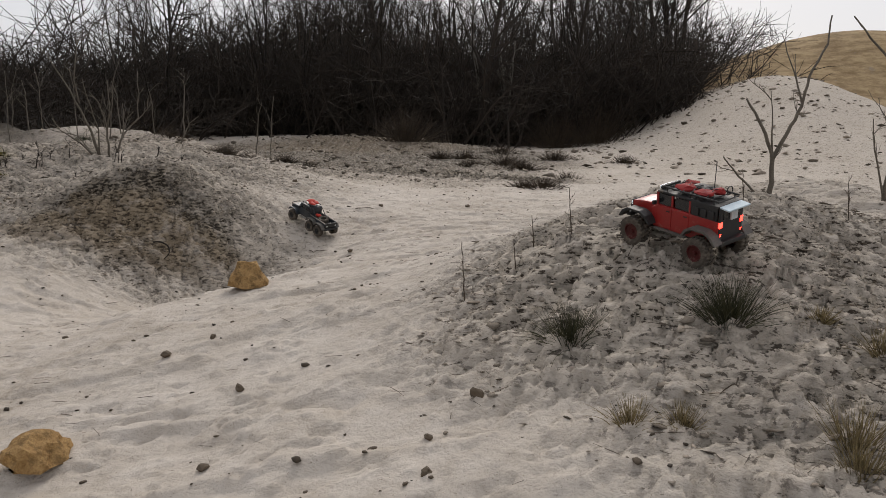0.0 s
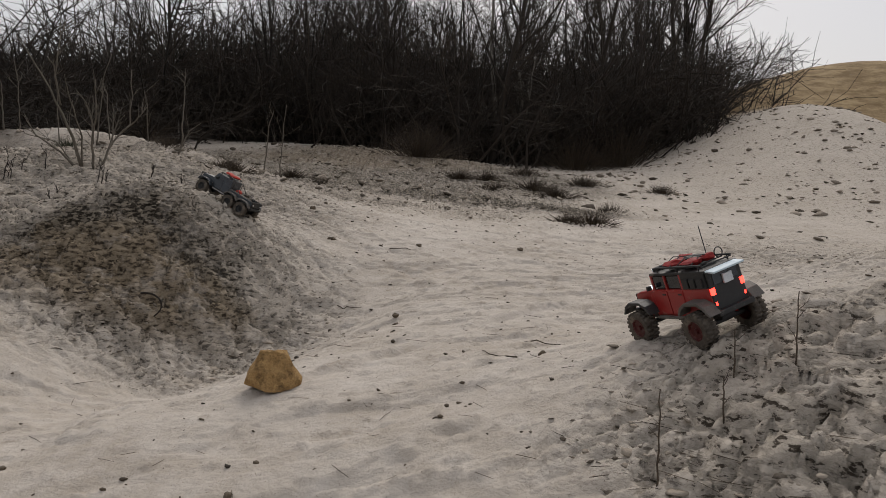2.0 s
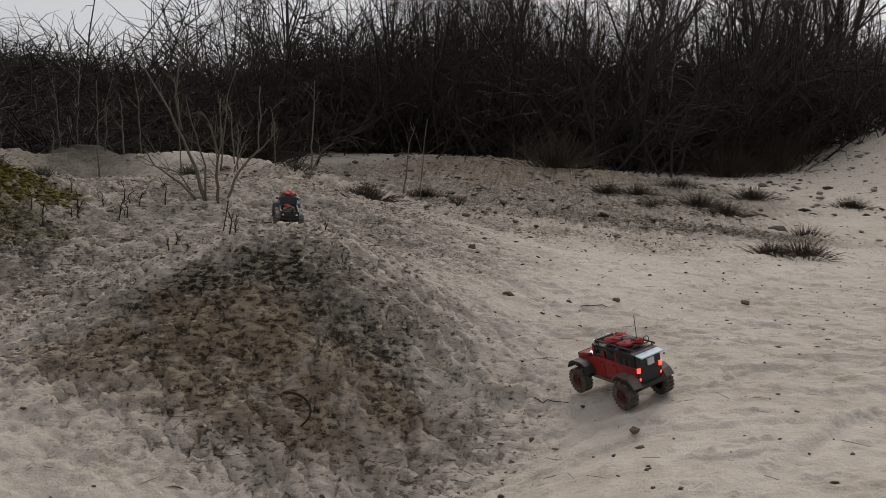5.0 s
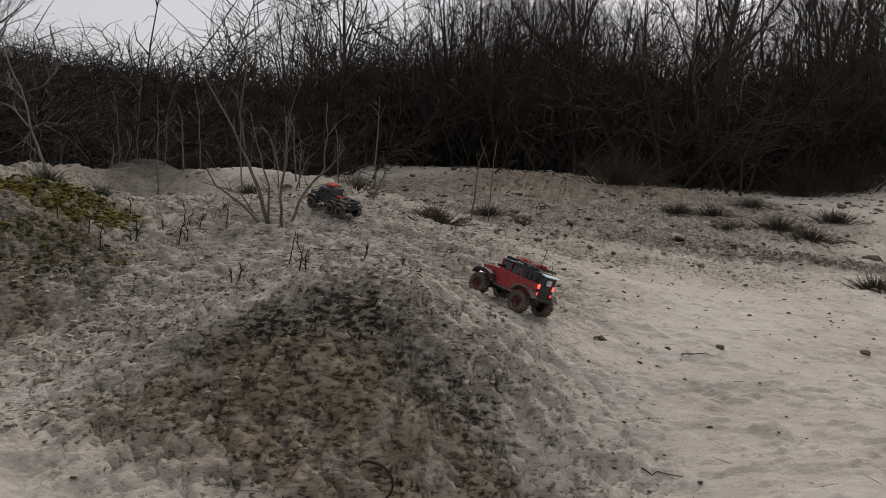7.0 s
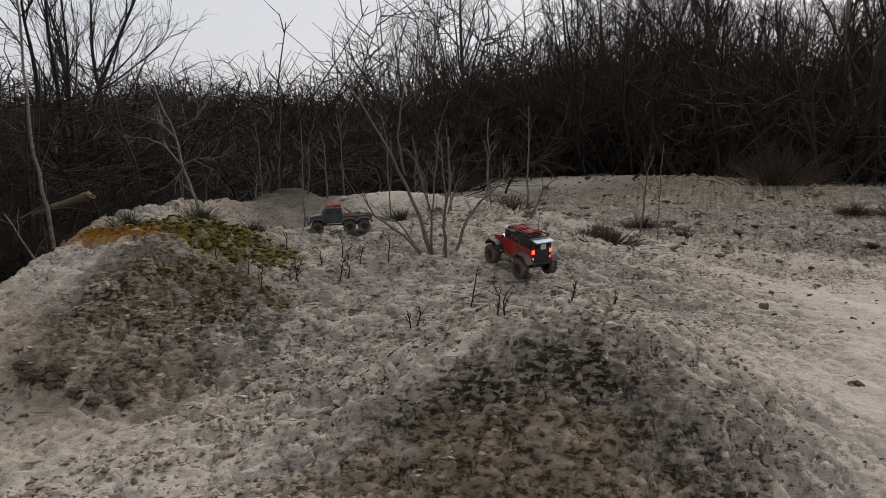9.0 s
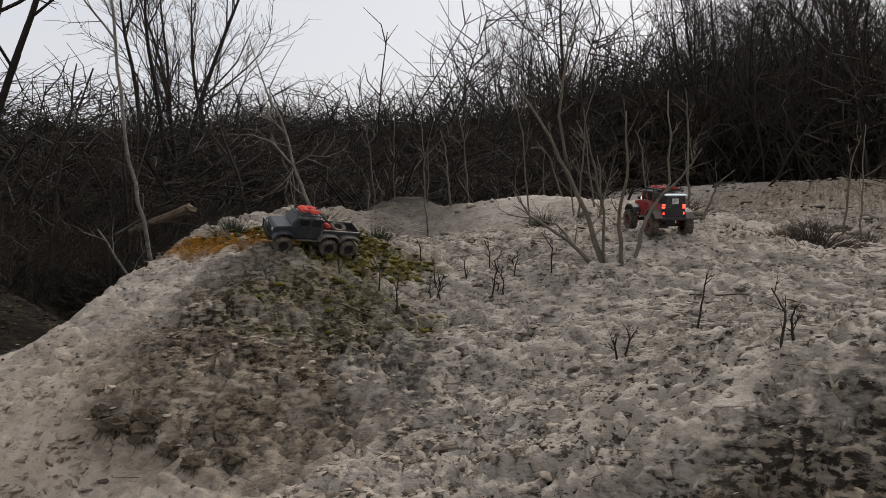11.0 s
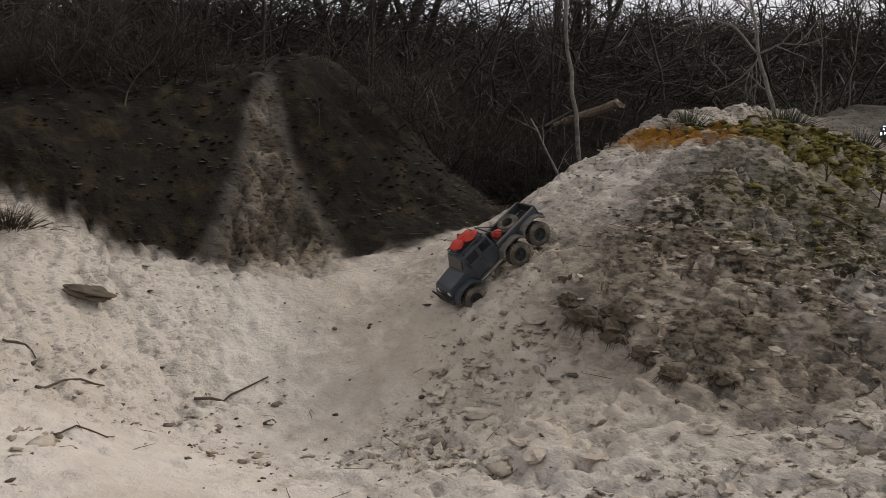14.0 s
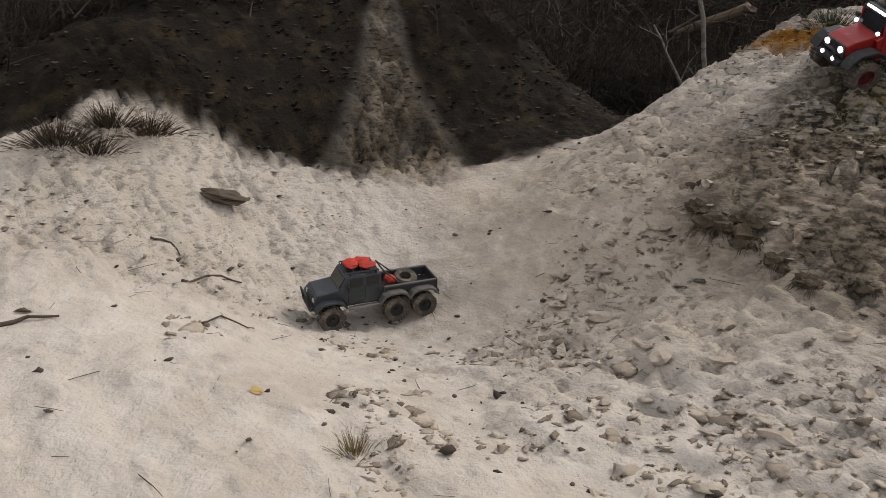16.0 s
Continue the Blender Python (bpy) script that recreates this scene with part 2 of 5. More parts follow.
def link(name, me, material, parent=None, label=""):
    if not me.materials:
        me.materials.append(material)
    ob = new(name, me)
    if parent is not None:
        ob.parent = parent
    return tagged(ob, label)


def box(bm, x, y, z, bevel=0.0, taper=(1.0, 1.0)):
    """A box between the pairs x, y, z; taper: the top's share of the length and width."""
    r = bmesh.ops.create_cube(bm, size=1.0)["verts"]
    cx, cy = (x[0] + x[1]) / 2, (y[0] + y[1]) / 2
    for v in r:
        top = v.co.z > 0
        v.co.x = cx + v.co.x * (x[1] - x[0]) * (taper[0] if top else 1)
        v.co.y = cy + v.co.y * (y[1] - y[0]) * (taper[1] if top else 1)
        v.co.z = z[1] if top else z[0]
    if bevel:
        edges = {e for v in r for e in v.link_edges}
        bmesh.ops.bevel(bm, geom=list(edges), offset=bevel, segments=2, affect="EDGES", profile=0.6)
    return bm


def prism(bm, outline, y0, y1, bevel=0.0):
    """An outline in x and z, drawn out from y0 to y1."""
    a = [bm.verts.new((x, y0, z)) for x, z in outline]
    b = [bm.verts.new((x, y1, z)) for x, z in outline]
    faces = [bm.faces.new(a), bm.faces.new(b[::-1])]
    k = len(a)
    for i in range(k):
        faces.append(bm.faces.new((a[i], b[i], b[(i + 1) % k], a[(i + 1) % k])))
    bmesh.ops.recalc_face_normals(bm, faces=faces)
    if bevel:
        bmesh.ops.bevel(bm, geom=list({e for f in faces for e in f.edges}), offset=bevel, segments=2, affect="EDGES", profile=0.6)
    return bm


def rod(bm, points, r, sides=6, r_end=None):
    """A round bar along points."""
    pts = [Vector(p) for p in points]
    rings = []
    for i, p in enumerate(pts):
        d = (pts[min(i + 1, len(pts) - 1)] - pts[max(i - 1, 0)]).normalized()
        side = d.orthogonal().normalized()
        if rings:
            side = (prev - prev.dot(d) * d).normalized()
        prev = side
        other = d.cross(side)
        rr = r if r_end is None else r + (r_end - r) * i / (len(pts) - 1)
        rings.append([bm.verts.new(p + rr * (math.cos(2 * math.pi * k / sides) * side + math.sin(2 * math.pi * k / sides) * other)) for k in range(sides)])
    for a, b in zip(rings, rings[1:]):
        for k in range(sides):
            bm.faces.new((a[k], a[(k + 1) % sides], b[(k + 1) % sides], b[k]))
    bm.faces.new(rings[0][::-1])
    bm.faces.new(rings[-1])
    return bm


def lathe_y(bm, profile, steps=28, cx=0.0, cz=0.0):
    """A profile of (radius, y) turned round the y axis."""
    rings = [[bm.verts.new((cx + r * math.cos(2 * math.pi * k / steps), y, cz + r * math.sin(2 * math.pi * k / steps))) for k in range(steps)] for r, y in profile]
    for a, b in zip(rings, rings[1:]):
        for k in range(steps):
            bm.faces.new((a[k], b[k], b[(k + 1) % steps], a[(k + 1) % steps]))
    return bm


def lumpy(bm, centre, size, seed, rough=0.25, sub=2, flat_base=False):
    """An irregular closed lump."""
    rng = random.Random(seed)
    off = Vector((rng.uniform(-50, 50), rng.uniform(-50, 50), rng.uniform(-50, 50)))
    r = bmesh.ops.create_icosphere(bm, subdivisions=sub, radius=1.0)["verts"]
    for v in r:
        p = v.co.copy()
        k = 1 + rough * 1.6 * noise.noise(p * 1.3 + off) + rough * 0.8 * noise.noise(p * 3.1 + off)
        q = Vector((p.x * size[0], p.y * size[1], p.z * size[2])) * k
        if flat_base and q.z < -0.3 * size[2]:
            q.z = -0.3 * size[2]
        v.co = q + Vector(centre)
    return bm


# ---- the ground: height of the land at any place ----
def hashed(ix, iy, seed):
    h = (ix * 374761393 + iy * 668265263 + seed * 974634777) & 0xFFFFFFFF
    h = ((h ^ (h >> 13)) * 1274126177) & 0xFFFFFFFF
    return ((h ^ (h >> 16)) & 0xFFFF) / 65535.0


def value_noise(x, y, seed):
    xi, yi = np.floor(x).astype(np.int64), np.floor(y).astype(np.int64)
    u, v = x - xi, y - yi
    u, v = u * u * (3 - 2 * u), v * v * (3 - 2 * v)
    a, b = hashed(xi, yi, seed), hashed(xi + 1, yi, seed)
    c, d = hashed(xi, yi + 1, seed), hashed(xi + 1, yi + 1, seed)
    return (a + (b - a) * u) * (1 - v) + (c + (d - c) * u) * v


def layered(x, y, seed, octaves=4, gain=0.5):
    total, amp, norm = 0.0, 1.0, 0.0
    for k in range(octaves):
        total = total + amp * value_noise(x * 2**k + 17.3 * k, y * 2**k - 9.1 * k, seed + k)
        norm += amp
        amp *= gain
    return total / norm


def step(a, b, v):
    t = np.clip((v - a) / (b - a), 0, 1)
    return t * t * (3 - 2 * t)


def hump(x, y, cx, cy, rx, ry, turn=0.0):
    c, s = math.cos(radians(turn)), math.sin(radians(turn))
    dx, dy = x - cx, y - cy
    return np.exp(-(((c * dx + s * dy) / rx) ** 2) - ((c * dy - s * dx) / ry) ** 2)


BASE = (-0.182, -0.0105, 0.0431)
# name, x, y, height, half lengths, turn
LANDFORMS = [
    ("mound", -4.15, 10.16, 0.541, 2.42, 1.84, -11),
    ("moss shoulder", -5.75, 8.44, 0.537, 0.67, 1.16, 3),
    ("right mound", 1.09, 3.76, 0.488, 1.20, 1.42, 14),
    ("front knob", -2.69, 7.37, 0.504, 0.95, 0.94, 2),
    ("basin", -6.30, 6.14, -0.340, 1.55, 0.73, 1),
    ("west bank", -8.17, 5.83, 0.773, 1.03, 1.24, 31),
    ("cone", -8.26, 7.56, 0.743, 0.92, 0.92, 0),
    ("gully", -7.64, 9.66, -0.489, 0.91, 1.22, 4),
    ("far ridge", -2.22, 21.54, 0.295, 4.99, 1.71, -38),
    ("trough", -1.80, 6.01, -0.483, 1.37, 0.68, 57),
    ("sapling rise", 2.98, 6.22, 0.571, 1.25, 1.75, 12),
    ("east hill", 10.09, 24.28, 2.222, 3.44, 7.55, -11),
    ("north-east hill", 18.80, 36.42, 5.003, 9.65, 7.19, -8),
    ("west wood", -13.95, 7.78, 1.314, 4.32, 5.85, 2),
    ("near floor", -2.03, 3.02, -0.340, 2.36, 1.33, -44),
    ("footslope", -4.89, 7.49, 0.157, 1.46, 0.33, 34),
    ("right crest", 1.80, 4.54, 0.316, 1.31, 0.67, -5),
    ("back crest", -5.70, 11.93, 0.474, 2.70, 0.68, -4),
    ("west shoulder", -6.49, 9.99, 0.518, 0.281, 2.04, 5),
    ("slope foot", -6.00, 6.50, -0.08, 0.50, 0.50, 0),
    ("basin floor", -6.40, 5.85, -0.10, 0.60, 0.60, 0),
]


def land(x, y):
    """The land without its small relief."""
    x, y = np.asarray(x, float), np.asarray(y, float)
    xc, yc = np.clip(x, -25, 25), np.clip(y, -4, 42)
    z = BASE[0] + BASE[1] * xc + BASE[2] * yc
    for _, cx, cy, h, rx, ry, turn in LANDFORMS:
        z = z + h * hump(x, y, cx, cy, rx, ry, turn)
    # wooded banks that shut the hollow in
    z = z + 1.6 * step(30, 58, y - 0.25 * x) + 1.3 * step(11.0, 26.0, -x)
    z = z + 1.5 * step(6, 20, -y) + 2.5 * step(9, 30, x) * step(14, 0, y)
    return z


def zones(x, y):
    """How much of each cover lies at a place: crust, moss, litter, ochre, orange, soil, dark crust."""
    w = 0.55 * (layered(x * 1.3, y * 1.3, 5, 4) - 0.5)
    w2 = 0.9 * (layered(x * 0.5, y * 0.5, 15, 4) - 0.5)

    def spot(cx, cy, rx, ry, turn=0.0, edge=0.35):
        c, s = math.cos(radians(turn)), math.sin(radians(turn))
        dx, dy = x - cx, y - cy
        d = np.sqrt(((c * dx + s * dy) / rx) ** 2 + ((c * dy - s * dx) / ry) ** 2)
        return 1 - step(1 - edge, 1 + edge, d + w * (1.2 / max(min(rx, ry), 0.6)))

    crust = np.maximum.reduce([
        1.0 * spot(-2.75, 7.05, 1.55, 1.2), 0.85 * spot(-4.3, 9.3, 2.7, 2.6), 1.0 * spot(-5.1, 7.7, 0.85, 0.8),
        1.0 * spot(1.25, 3.55, 1.35, 1.15), 0.95 * spot(2.4, 3.0, 1.9, 2.4), 0.9 * spot(-2.2, 17.5, 5.5, 6), 0.75 * spot(-1.6, 12.2, 2.8, 1.8),
        0.95 * spot(0.3, 13.4, 2.4, 0.9, -20), 0.42 * spot(-4.5, 6.7, 1.3, 0.75), 0.6 * spot(8, 20, 6, 9), 0.6 * spot(4.2, 8, 2.2, 3.5),
        0.6 * spot(-5.95, 7.55, 0.55, 0.6), 0.8 * spot(-6.3, 9.6, 0.7, 2.2), 0.45 * spot(-6.9, 5.6, 0.9, 0.7)])
    # the darker parts of the crust
    dark = np.maximum.reduce([
        0.62 * spot(-2.62, 6.75, 1.15, 0.6, 12, 0.5), 0.28 * spot(-4.2, 9.2, 2.6, 2.3), 1.0 * spot(-5.08, 7.68, 0.80, 0.85), 0.9 * spot(-4.95, 7.15, 0.50, 0.32), 0.20 * spot(1.0, 3.55, 1.15, 1.0),
        0.24 * spot(2.2, 2.8, 1.7, 1.4), 0.95 * spot(0.55, 12.9, 2.0, 0.75, -25), 0.50 * spot(-2.2, 17.5, 5.5, 5), 0.35 * spot(-3.5, 11.6, 3.5, 1.0)])
    soil = np.maximum.reduce([0.6 * spot(-2.75, 6.45, 1.0, 0.36, 10), 0.35 * spot(-5.1, 7.3, 0.7, 0.4), 0.6 * spot(-2.0, 20.5, 3, 2.2), 0.25 * spot(-5.8, 7.5, 0.4, 0.5)])
    moss = np.maximum.reduce([1.0 * spot(-5.55, 8.75, 0.62, 0.36, 20), 0.3 * spot(-5.15, 7.95, 0.55, 0.45), 0.35 * spot(-4.9, 8.35, 0.4, 0.25)])
    orange = 1.0 * spot(-5.98, 8.36, 0.34, 0.24, 20)
    edge_n = 23.6 + 1.6 * w2 + 0.16 * np.abs(x + 2.0) * (x > -2) - 0.0 * x
    edge_w = np.interp(y, [3, 5.4, 5.73, 6.16, 6.57, 6.84, 7.1, 7.5, 8, 9, 10.5, 13], [-7.6, -7.34, -7.25, -7.15, -6.97, -6.86, -6.68, -6.6, -6.75, -6.9, -7.1, -7.4])
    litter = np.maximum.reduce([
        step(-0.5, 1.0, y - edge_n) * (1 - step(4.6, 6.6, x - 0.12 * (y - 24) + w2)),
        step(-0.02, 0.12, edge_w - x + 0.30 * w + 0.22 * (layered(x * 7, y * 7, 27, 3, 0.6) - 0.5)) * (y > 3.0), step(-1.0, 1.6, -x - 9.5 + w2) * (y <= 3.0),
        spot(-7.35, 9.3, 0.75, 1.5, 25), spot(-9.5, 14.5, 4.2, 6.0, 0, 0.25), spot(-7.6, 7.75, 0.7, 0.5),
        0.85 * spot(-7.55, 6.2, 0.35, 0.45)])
    # the bare earth cone between the gullies
    u, v = (0.902 * (x + 8.0) - 0.431 * (y - 7.05)) / 1.16, 0.902 * (y - 7.05) + 0.431 * (x + 8.0)
    cone = (1 - step(0.45, 1.15, np.abs(v) / (0.08 + 0.30 * np.clip(u, 0, 1)) + 1.3 * w)) * step(-0.08, 0.06, u) * (1 - step(0.85, 1.12, u))
    pale = 0.5 * spot(-7.50, 6.80, 0.62, 0.10, -25, 0.6) * step(0.46, 0.60, layered(x * 9, y * 9, 25, 4))
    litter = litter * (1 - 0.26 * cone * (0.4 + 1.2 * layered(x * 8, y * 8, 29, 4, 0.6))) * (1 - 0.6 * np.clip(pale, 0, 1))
    crust = np.maximum(crust, 0.9 * cone)
    soil = np.maximum(soil, 0.9 * cone * (1 - np.clip(pale, 0, 1)))
    dark = np.maximum(dark, 0.7 * cone * (1 - np.clip(pale, 0, 1)))
    ochre = np.maximum(step(30, 33, y + 0.55 * (x - 9)) * step(7.5, 9.5, x + 0.3 * w2), 0.3 * spot(-5.6, 7.0, 1.2, 0.6))
    return crust, moss, litter, ochre, orange, soil, dark


# footprints and churned places in the valley sand: x, y, length, width, depth, turn
PRINTS = [(-0.37, 2.98, 0.26, 0.14, 0.035, 20), (-0.43, 4.17, 0.16, 0.07, 0.035, 15), (-0.24, 3.56, 0.12, 0.06, 0.03, 35), (-1.16, 3.03, 0.13, 0.05, 0.03, 40),
          (-1.06, 3.13, 0.10, 0.05, 0.025, 40), (-1.31, 2.85, 0.14, 0.06, 0.03, 30), (-0.46, 2.65, 0.12, 0.05, 0.02, 30), (0.22, 2.64, 0.14, 0.06, 0.025, 60), (-0.2, 3.05, 0.13, 0.10, 0.03, -10)]


def land_fine(x, y):
    """The land with flakes, ripples, prints and ruts."""
    x, y = np.asarray(x, float), np.asarray(y, float)
    crust, moss, litter, ochre, orange, soil, dark = zones(x, y)
    z = land(x, y)
    near = 1 - step(14, 22, np.hypot(x + 2, y - 6))
    flake = layered(x * 9, y * 9, 31, 4, 0.62)
    # broken plates of crust with sharp edges, at two sizes, and crumbs between them
    wx, wy = x + 0.05 * layered(x * 5, y * 5, 33, 2), y + 0.05 * layered(x * 5, y * 5, 35, 2)
    large, small = layered(wx * 6.5, wy * 8.5, 36, 4, 0.55), layered(wx * 15, wy * 19, 37, 3, 0.6)
    plates = 0.55 * step(0.47, 0.52, large) + 0.25 * step(0.58, 0.62, large) + 0.45 * step(0.48, 0.55, small)
    cracks = (1 - step(0.012, 0.040, np.abs(large - 0.50))) + 0.8 * (1 - step(0.02, 0.06, np.abs(small - 0.47))) * step(0.40, 0.55, flake)
    crumbs = layered(x * 34, y * 38, 39, 2, 0.6)
    cover = np.maximum(crust, 0.5 * moss)
    z = z + near * cover * (0.046 * (plates - 0.6) - 0.042 * cracks + 0.05 * (flake - 0.5) + 0.020 * (crumbs - 0.5))
    z = z + near * soil * 0.09 * (layered(x * 4, y * 7, 51, 4, 0.6) - 0.5)
    # thin scoured scarps and grains of the open sand
    bare = near * (1 - cover) * (1 - litter)
    scarp = layered(wx * 2.2 + 0.8 * wy, wy * 5.5 - 0.8 * wx, 57, 4, 0.55)
    z = z + bare * (0.022 * (step(0.50, 0.53, scarp) + step(0.60, 0.62, scarp) - 0.7) * layered(x * 1.2, y * 1.2, 59, 2) + 0.007 * (crumbs - 0.5) + 0.010 * step(0.66, 0.72, small))
    lumps = layered(x * 0.9, y * 0.9, 61, 3)
    z = z + 0.05 * (lumps - 0.5) * (1 - 0.6 * near) * 2
    z = z + near * 0.012 * (layered(x * 11 + 0.6 * y, y * 14, 71, 3) - 0.5) + 0.02 * near * (layered(x * 3, y * 4, 81, 2) - 0.5)
    z = z + litter * (0.22 * (layered(x * 1.6, y * 1.6, 91, 4, 0.6) - 0.5) + 0.05 * (flake - 0.5))
    z = z + (1 - near) * 0.16 * (layered(x * 0.8, y * 0.8, 95, 5, 0.6) - 0.5) * np.clip(crust + 0.2, 0, 1)
    for px, py, ln, wd, dp, turn in PRINTS:
        d = hump(x, y, px, py, ln * 0.5, wd * 0.5, turn)
        rim = hump(x, y, px, py, ln * 0.75, wd * 0.85, turn)
        z = z - dp * 1.5 * d + dp * 0.55 * rim
    # wheel rut across the valley floor
    c, s = math.cos(radians(47)), math.sin(radians(47))
    along, across = c * (x + 1.35) + s * (y - 4.7), c * (y - 4.7) - s * (x + 1.35)
    across = across + 0.05 * np.sin(along * 2.1)
    rut = step(-0.2, 0.2, along) * (1 - step(2.4, 3.0, along)) * layered(along * 7, across * 3, 99, 2)
    z = z + rut * (0.022 * np.exp(-((across - 0.06) / 0.045) ** 2) - 0.034 * np.exp(-((across / 0.045) ** 2)))
    # churned tyre tracks that climb from the valley to the mound
    for ax, ay, bx, by in ((-1.91, 8.42, -1.25, 7.30), (-1.60, 8.91, -0.81, 7.73)):
        ln = math.hypot(bx - ax, by - ay)
        ux, uy = (bx - ax) / ln, (by - ay) / ln
        u, v = ux * (x - ax) + uy * (y - ay), ux * (y - ay) - uy * (x - ax)
        v = v + 0.04 * np.sin(u * 2.6)
        band = step(-0.5, 0.0, u) * (1 - step(ln, ln + 0.5, u)) * np.exp(-((v / 0.055) ** 4))
        z = z + band * (0.014 * np.sin(u * 150 + 18 * np.abs(v)) * layered(u * 9, v * 9, 97, 2) - 0.010 + 0.02 * (small - 0.5))
    return z


def on_ground(x, y, dz=0.0):
    return float(land_fine(np.array([x]), np.array([y]))[0]) + dz


def graded(lo, hi, fine, far_lo, far_hi, growth=1.09):
    core = list(np.arange(lo, hi, fine))
    up, down, d = [core[-1]], [core[0]], fine
    while up[-1] < far_hi or down[-1] > far_lo:
        d *= growth
        if up[-1] < far_hi:
            up.append(up[-1] + d)
        if down[-1] > far_lo:
            down.append(down[-1] - d)
    return np.array(down[:0:-1] + core + up[1:])


def build_ground():
    gx, gy = graded(-7.4, 2.5, 0.0145, -420, 420, 1.06), graded(2.3, 9.6, 0.0145, -420, 460, 1.032)
    X, Y = np.meshgrid(gx, gy)
    Z = land_fine(X, Y)
    z = zones(X, Y)
    nx, ny = len(gx), len(gy)
    me = bpy.data.meshes.new("ground")
    me.vertices.add(nx * ny)
    me.vertices.foreach_set("co", np.stack([X, Y, Z], -1).astype(np.float32).ravel())
    i = (np.arange(ny - 1)[:, None] * nx + np.arange(nx - 1)[None]).ravel()
    quads = np.stack([i, i + 1, i + nx + 1, i + nx], 1)
    me.loops.add(quads.size)
    me.loops.foreach_set("vertex_index", quads.astype(np.int32).ravel())
    me.polygons.add(len(quads))
    me.polygons.foreach_set("loop_start", np.arange(0, quads.size, 4, dtype=np.int32))
    me.polygons.foreach_set("use_smooth", np.ones(len(quads), bool))
    me.update(calc_edges=True)
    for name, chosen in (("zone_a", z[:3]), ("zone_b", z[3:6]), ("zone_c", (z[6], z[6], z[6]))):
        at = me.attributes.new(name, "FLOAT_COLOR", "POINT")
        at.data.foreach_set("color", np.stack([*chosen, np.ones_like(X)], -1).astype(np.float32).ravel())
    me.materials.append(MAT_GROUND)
    g = new("ground", me)
    return tagged(g, "pale quarry sand with crusted soil, moss and leaf litter", "ground", kind="structure")


build_ground()


# ---- plants: bare winter woods round the hollow ----
def tube(out, pts, r0, r1, sides=3):
    """Adds a tapered limb to the lists of verts and faces."""
    verts, faces = out
    base, prev = len(verts), None
    for i, p in enumerate(pts):
        d = (pts[min(i + 1, len(pts) - 1)] - pts[max(i - 1, 0)]).normalized()
        side = d.orthogonal().normalized() if prev is None else (prev - prev.dot(d) * d).normalized()
        prev, other = side, d.cross(side)
        r = r0 + (r1 - r0) * i / (len(pts) - 1)
        for k in range(sides):
            a = 2 * math.pi * k / sides
            verts.append(p + r * (math.cos(a) * side + math.sin(a) * other))
    for i in range(len(pts) - 1):
        for k in range(sides):
            a, b = base + i * sides + k, base + i * sides + (k + 1) % sides
            faces.append((a, b, b + sides, a + sides))


def bough(rng, start, heading, length, bend, lift, steps):
    pts, d = [start.copy()], heading.normalized()
    for _ in range(steps):
        d = (d + Vector((rng.uniform(-bend, bend), rng.uniform(-bend, bend), rng.uniform(-bend, bend) + lift))).normalized()
        pts.append(pts[-1] + d * (length / steps))
    return pts


def aside(rng, d, spread):
    side = d.orthogonal().normalized()
    side = Matrix.Rotation(rng.uniform(0, 2 * math.pi), 3, d) @ side
    return (d + side * spread).normalized()


def mesh_from(name, out, smooth=True):
    me = bpy.data.meshes.new(name)
    me.from_pydata([tuple(v) for v in out[0]], [], out[1])
    if smooth:
        me.polygons.foreach_set("use_smooth", np.ones(len(me.polygons), bool))
    me.update()
    return me


def tree_meshes(seed, height, stems=1, limbs=8, branches=6, twigs=7, thick=0.11):
    """Trunk and crown of a leafless tree."""
    rng = random.Random(seed)
    trunk, crown = ([], []), ([], [])
    for s in range(stems):
        lean = 0.12 if stems == 1 else 0.38
        d = Vector((rng.uniform(-lean, lean), rng.uniform(-lean, lean), 1))
        main = bough(rng, Vector((rng.uniform(-0.1, 0.1) * stems, rng.uniform(-0.1, 0.1) * stems, -0.25)), d, height * rng.uniform(0.8, 1.0), 0.10, 0.04, 9)
        r = thick * rng.uniform(0.7, 1.0)
        tube(trunk, main, r, r * 0.18, 7)
        for b in range(limbs):
            f = rng.uniform(0.25, 0.97)
            i = min(int(f * 9), 8)
            at = main[i].lerp(main[i + 1], f * 9 - i)
            dirn = aside(rng, (main[i + 1] - main[i]).normalized(), rng.uniform(0.5, 1.2))
            ln = height * rng.uniform(0.22, 0.42) * (1.15 - 0.55 * f)
            limb = bough(rng, at, dirn, ln, 0.18, 0.10, 5)
            lr = r * (1 - 0.75 * f) * 0.5
            tube(trunk, limb, lr, lr * 0.35, 5)
            for c in range(branches):
                g = rng.uniform(0.2, 1.0)
                j = min(int(g * 5), 4)
                at2 = limb[j].lerp(limb[j + 1], g * 5 - j)
                br = bough(rng, at2, aside(rng, (limb[j + 1] - limb[j]).normalized(), rng.uniform(0.4, 1.0)), ln * rng.uniform(0.3, 0.6), 0.2, 0.08, 3)
                tube(crown, br, lr * 0.38, lr * 0.16, 3)
                for e in range(twigs):
                    q = rng.uniform(0.1, 1.0)
                    k = min(int(q * 3), 2)
                    at3 = br[k].lerp(br[k + 1], q * 3 - k)
                    tw = bough(rng, at3, aside(rng, (br[k + 1] - br[k]).normalized(), rng.uniform(0.4, 1.0)), ln * rng.uniform(0.14, 0.34), 0.22, 0.06, 2)
                    tube(crown, tw, max(lr * 0.16, 0.006), 0.004, 3)
    return mesh_from("trunk", trunk), mesh_from("crown", crown)


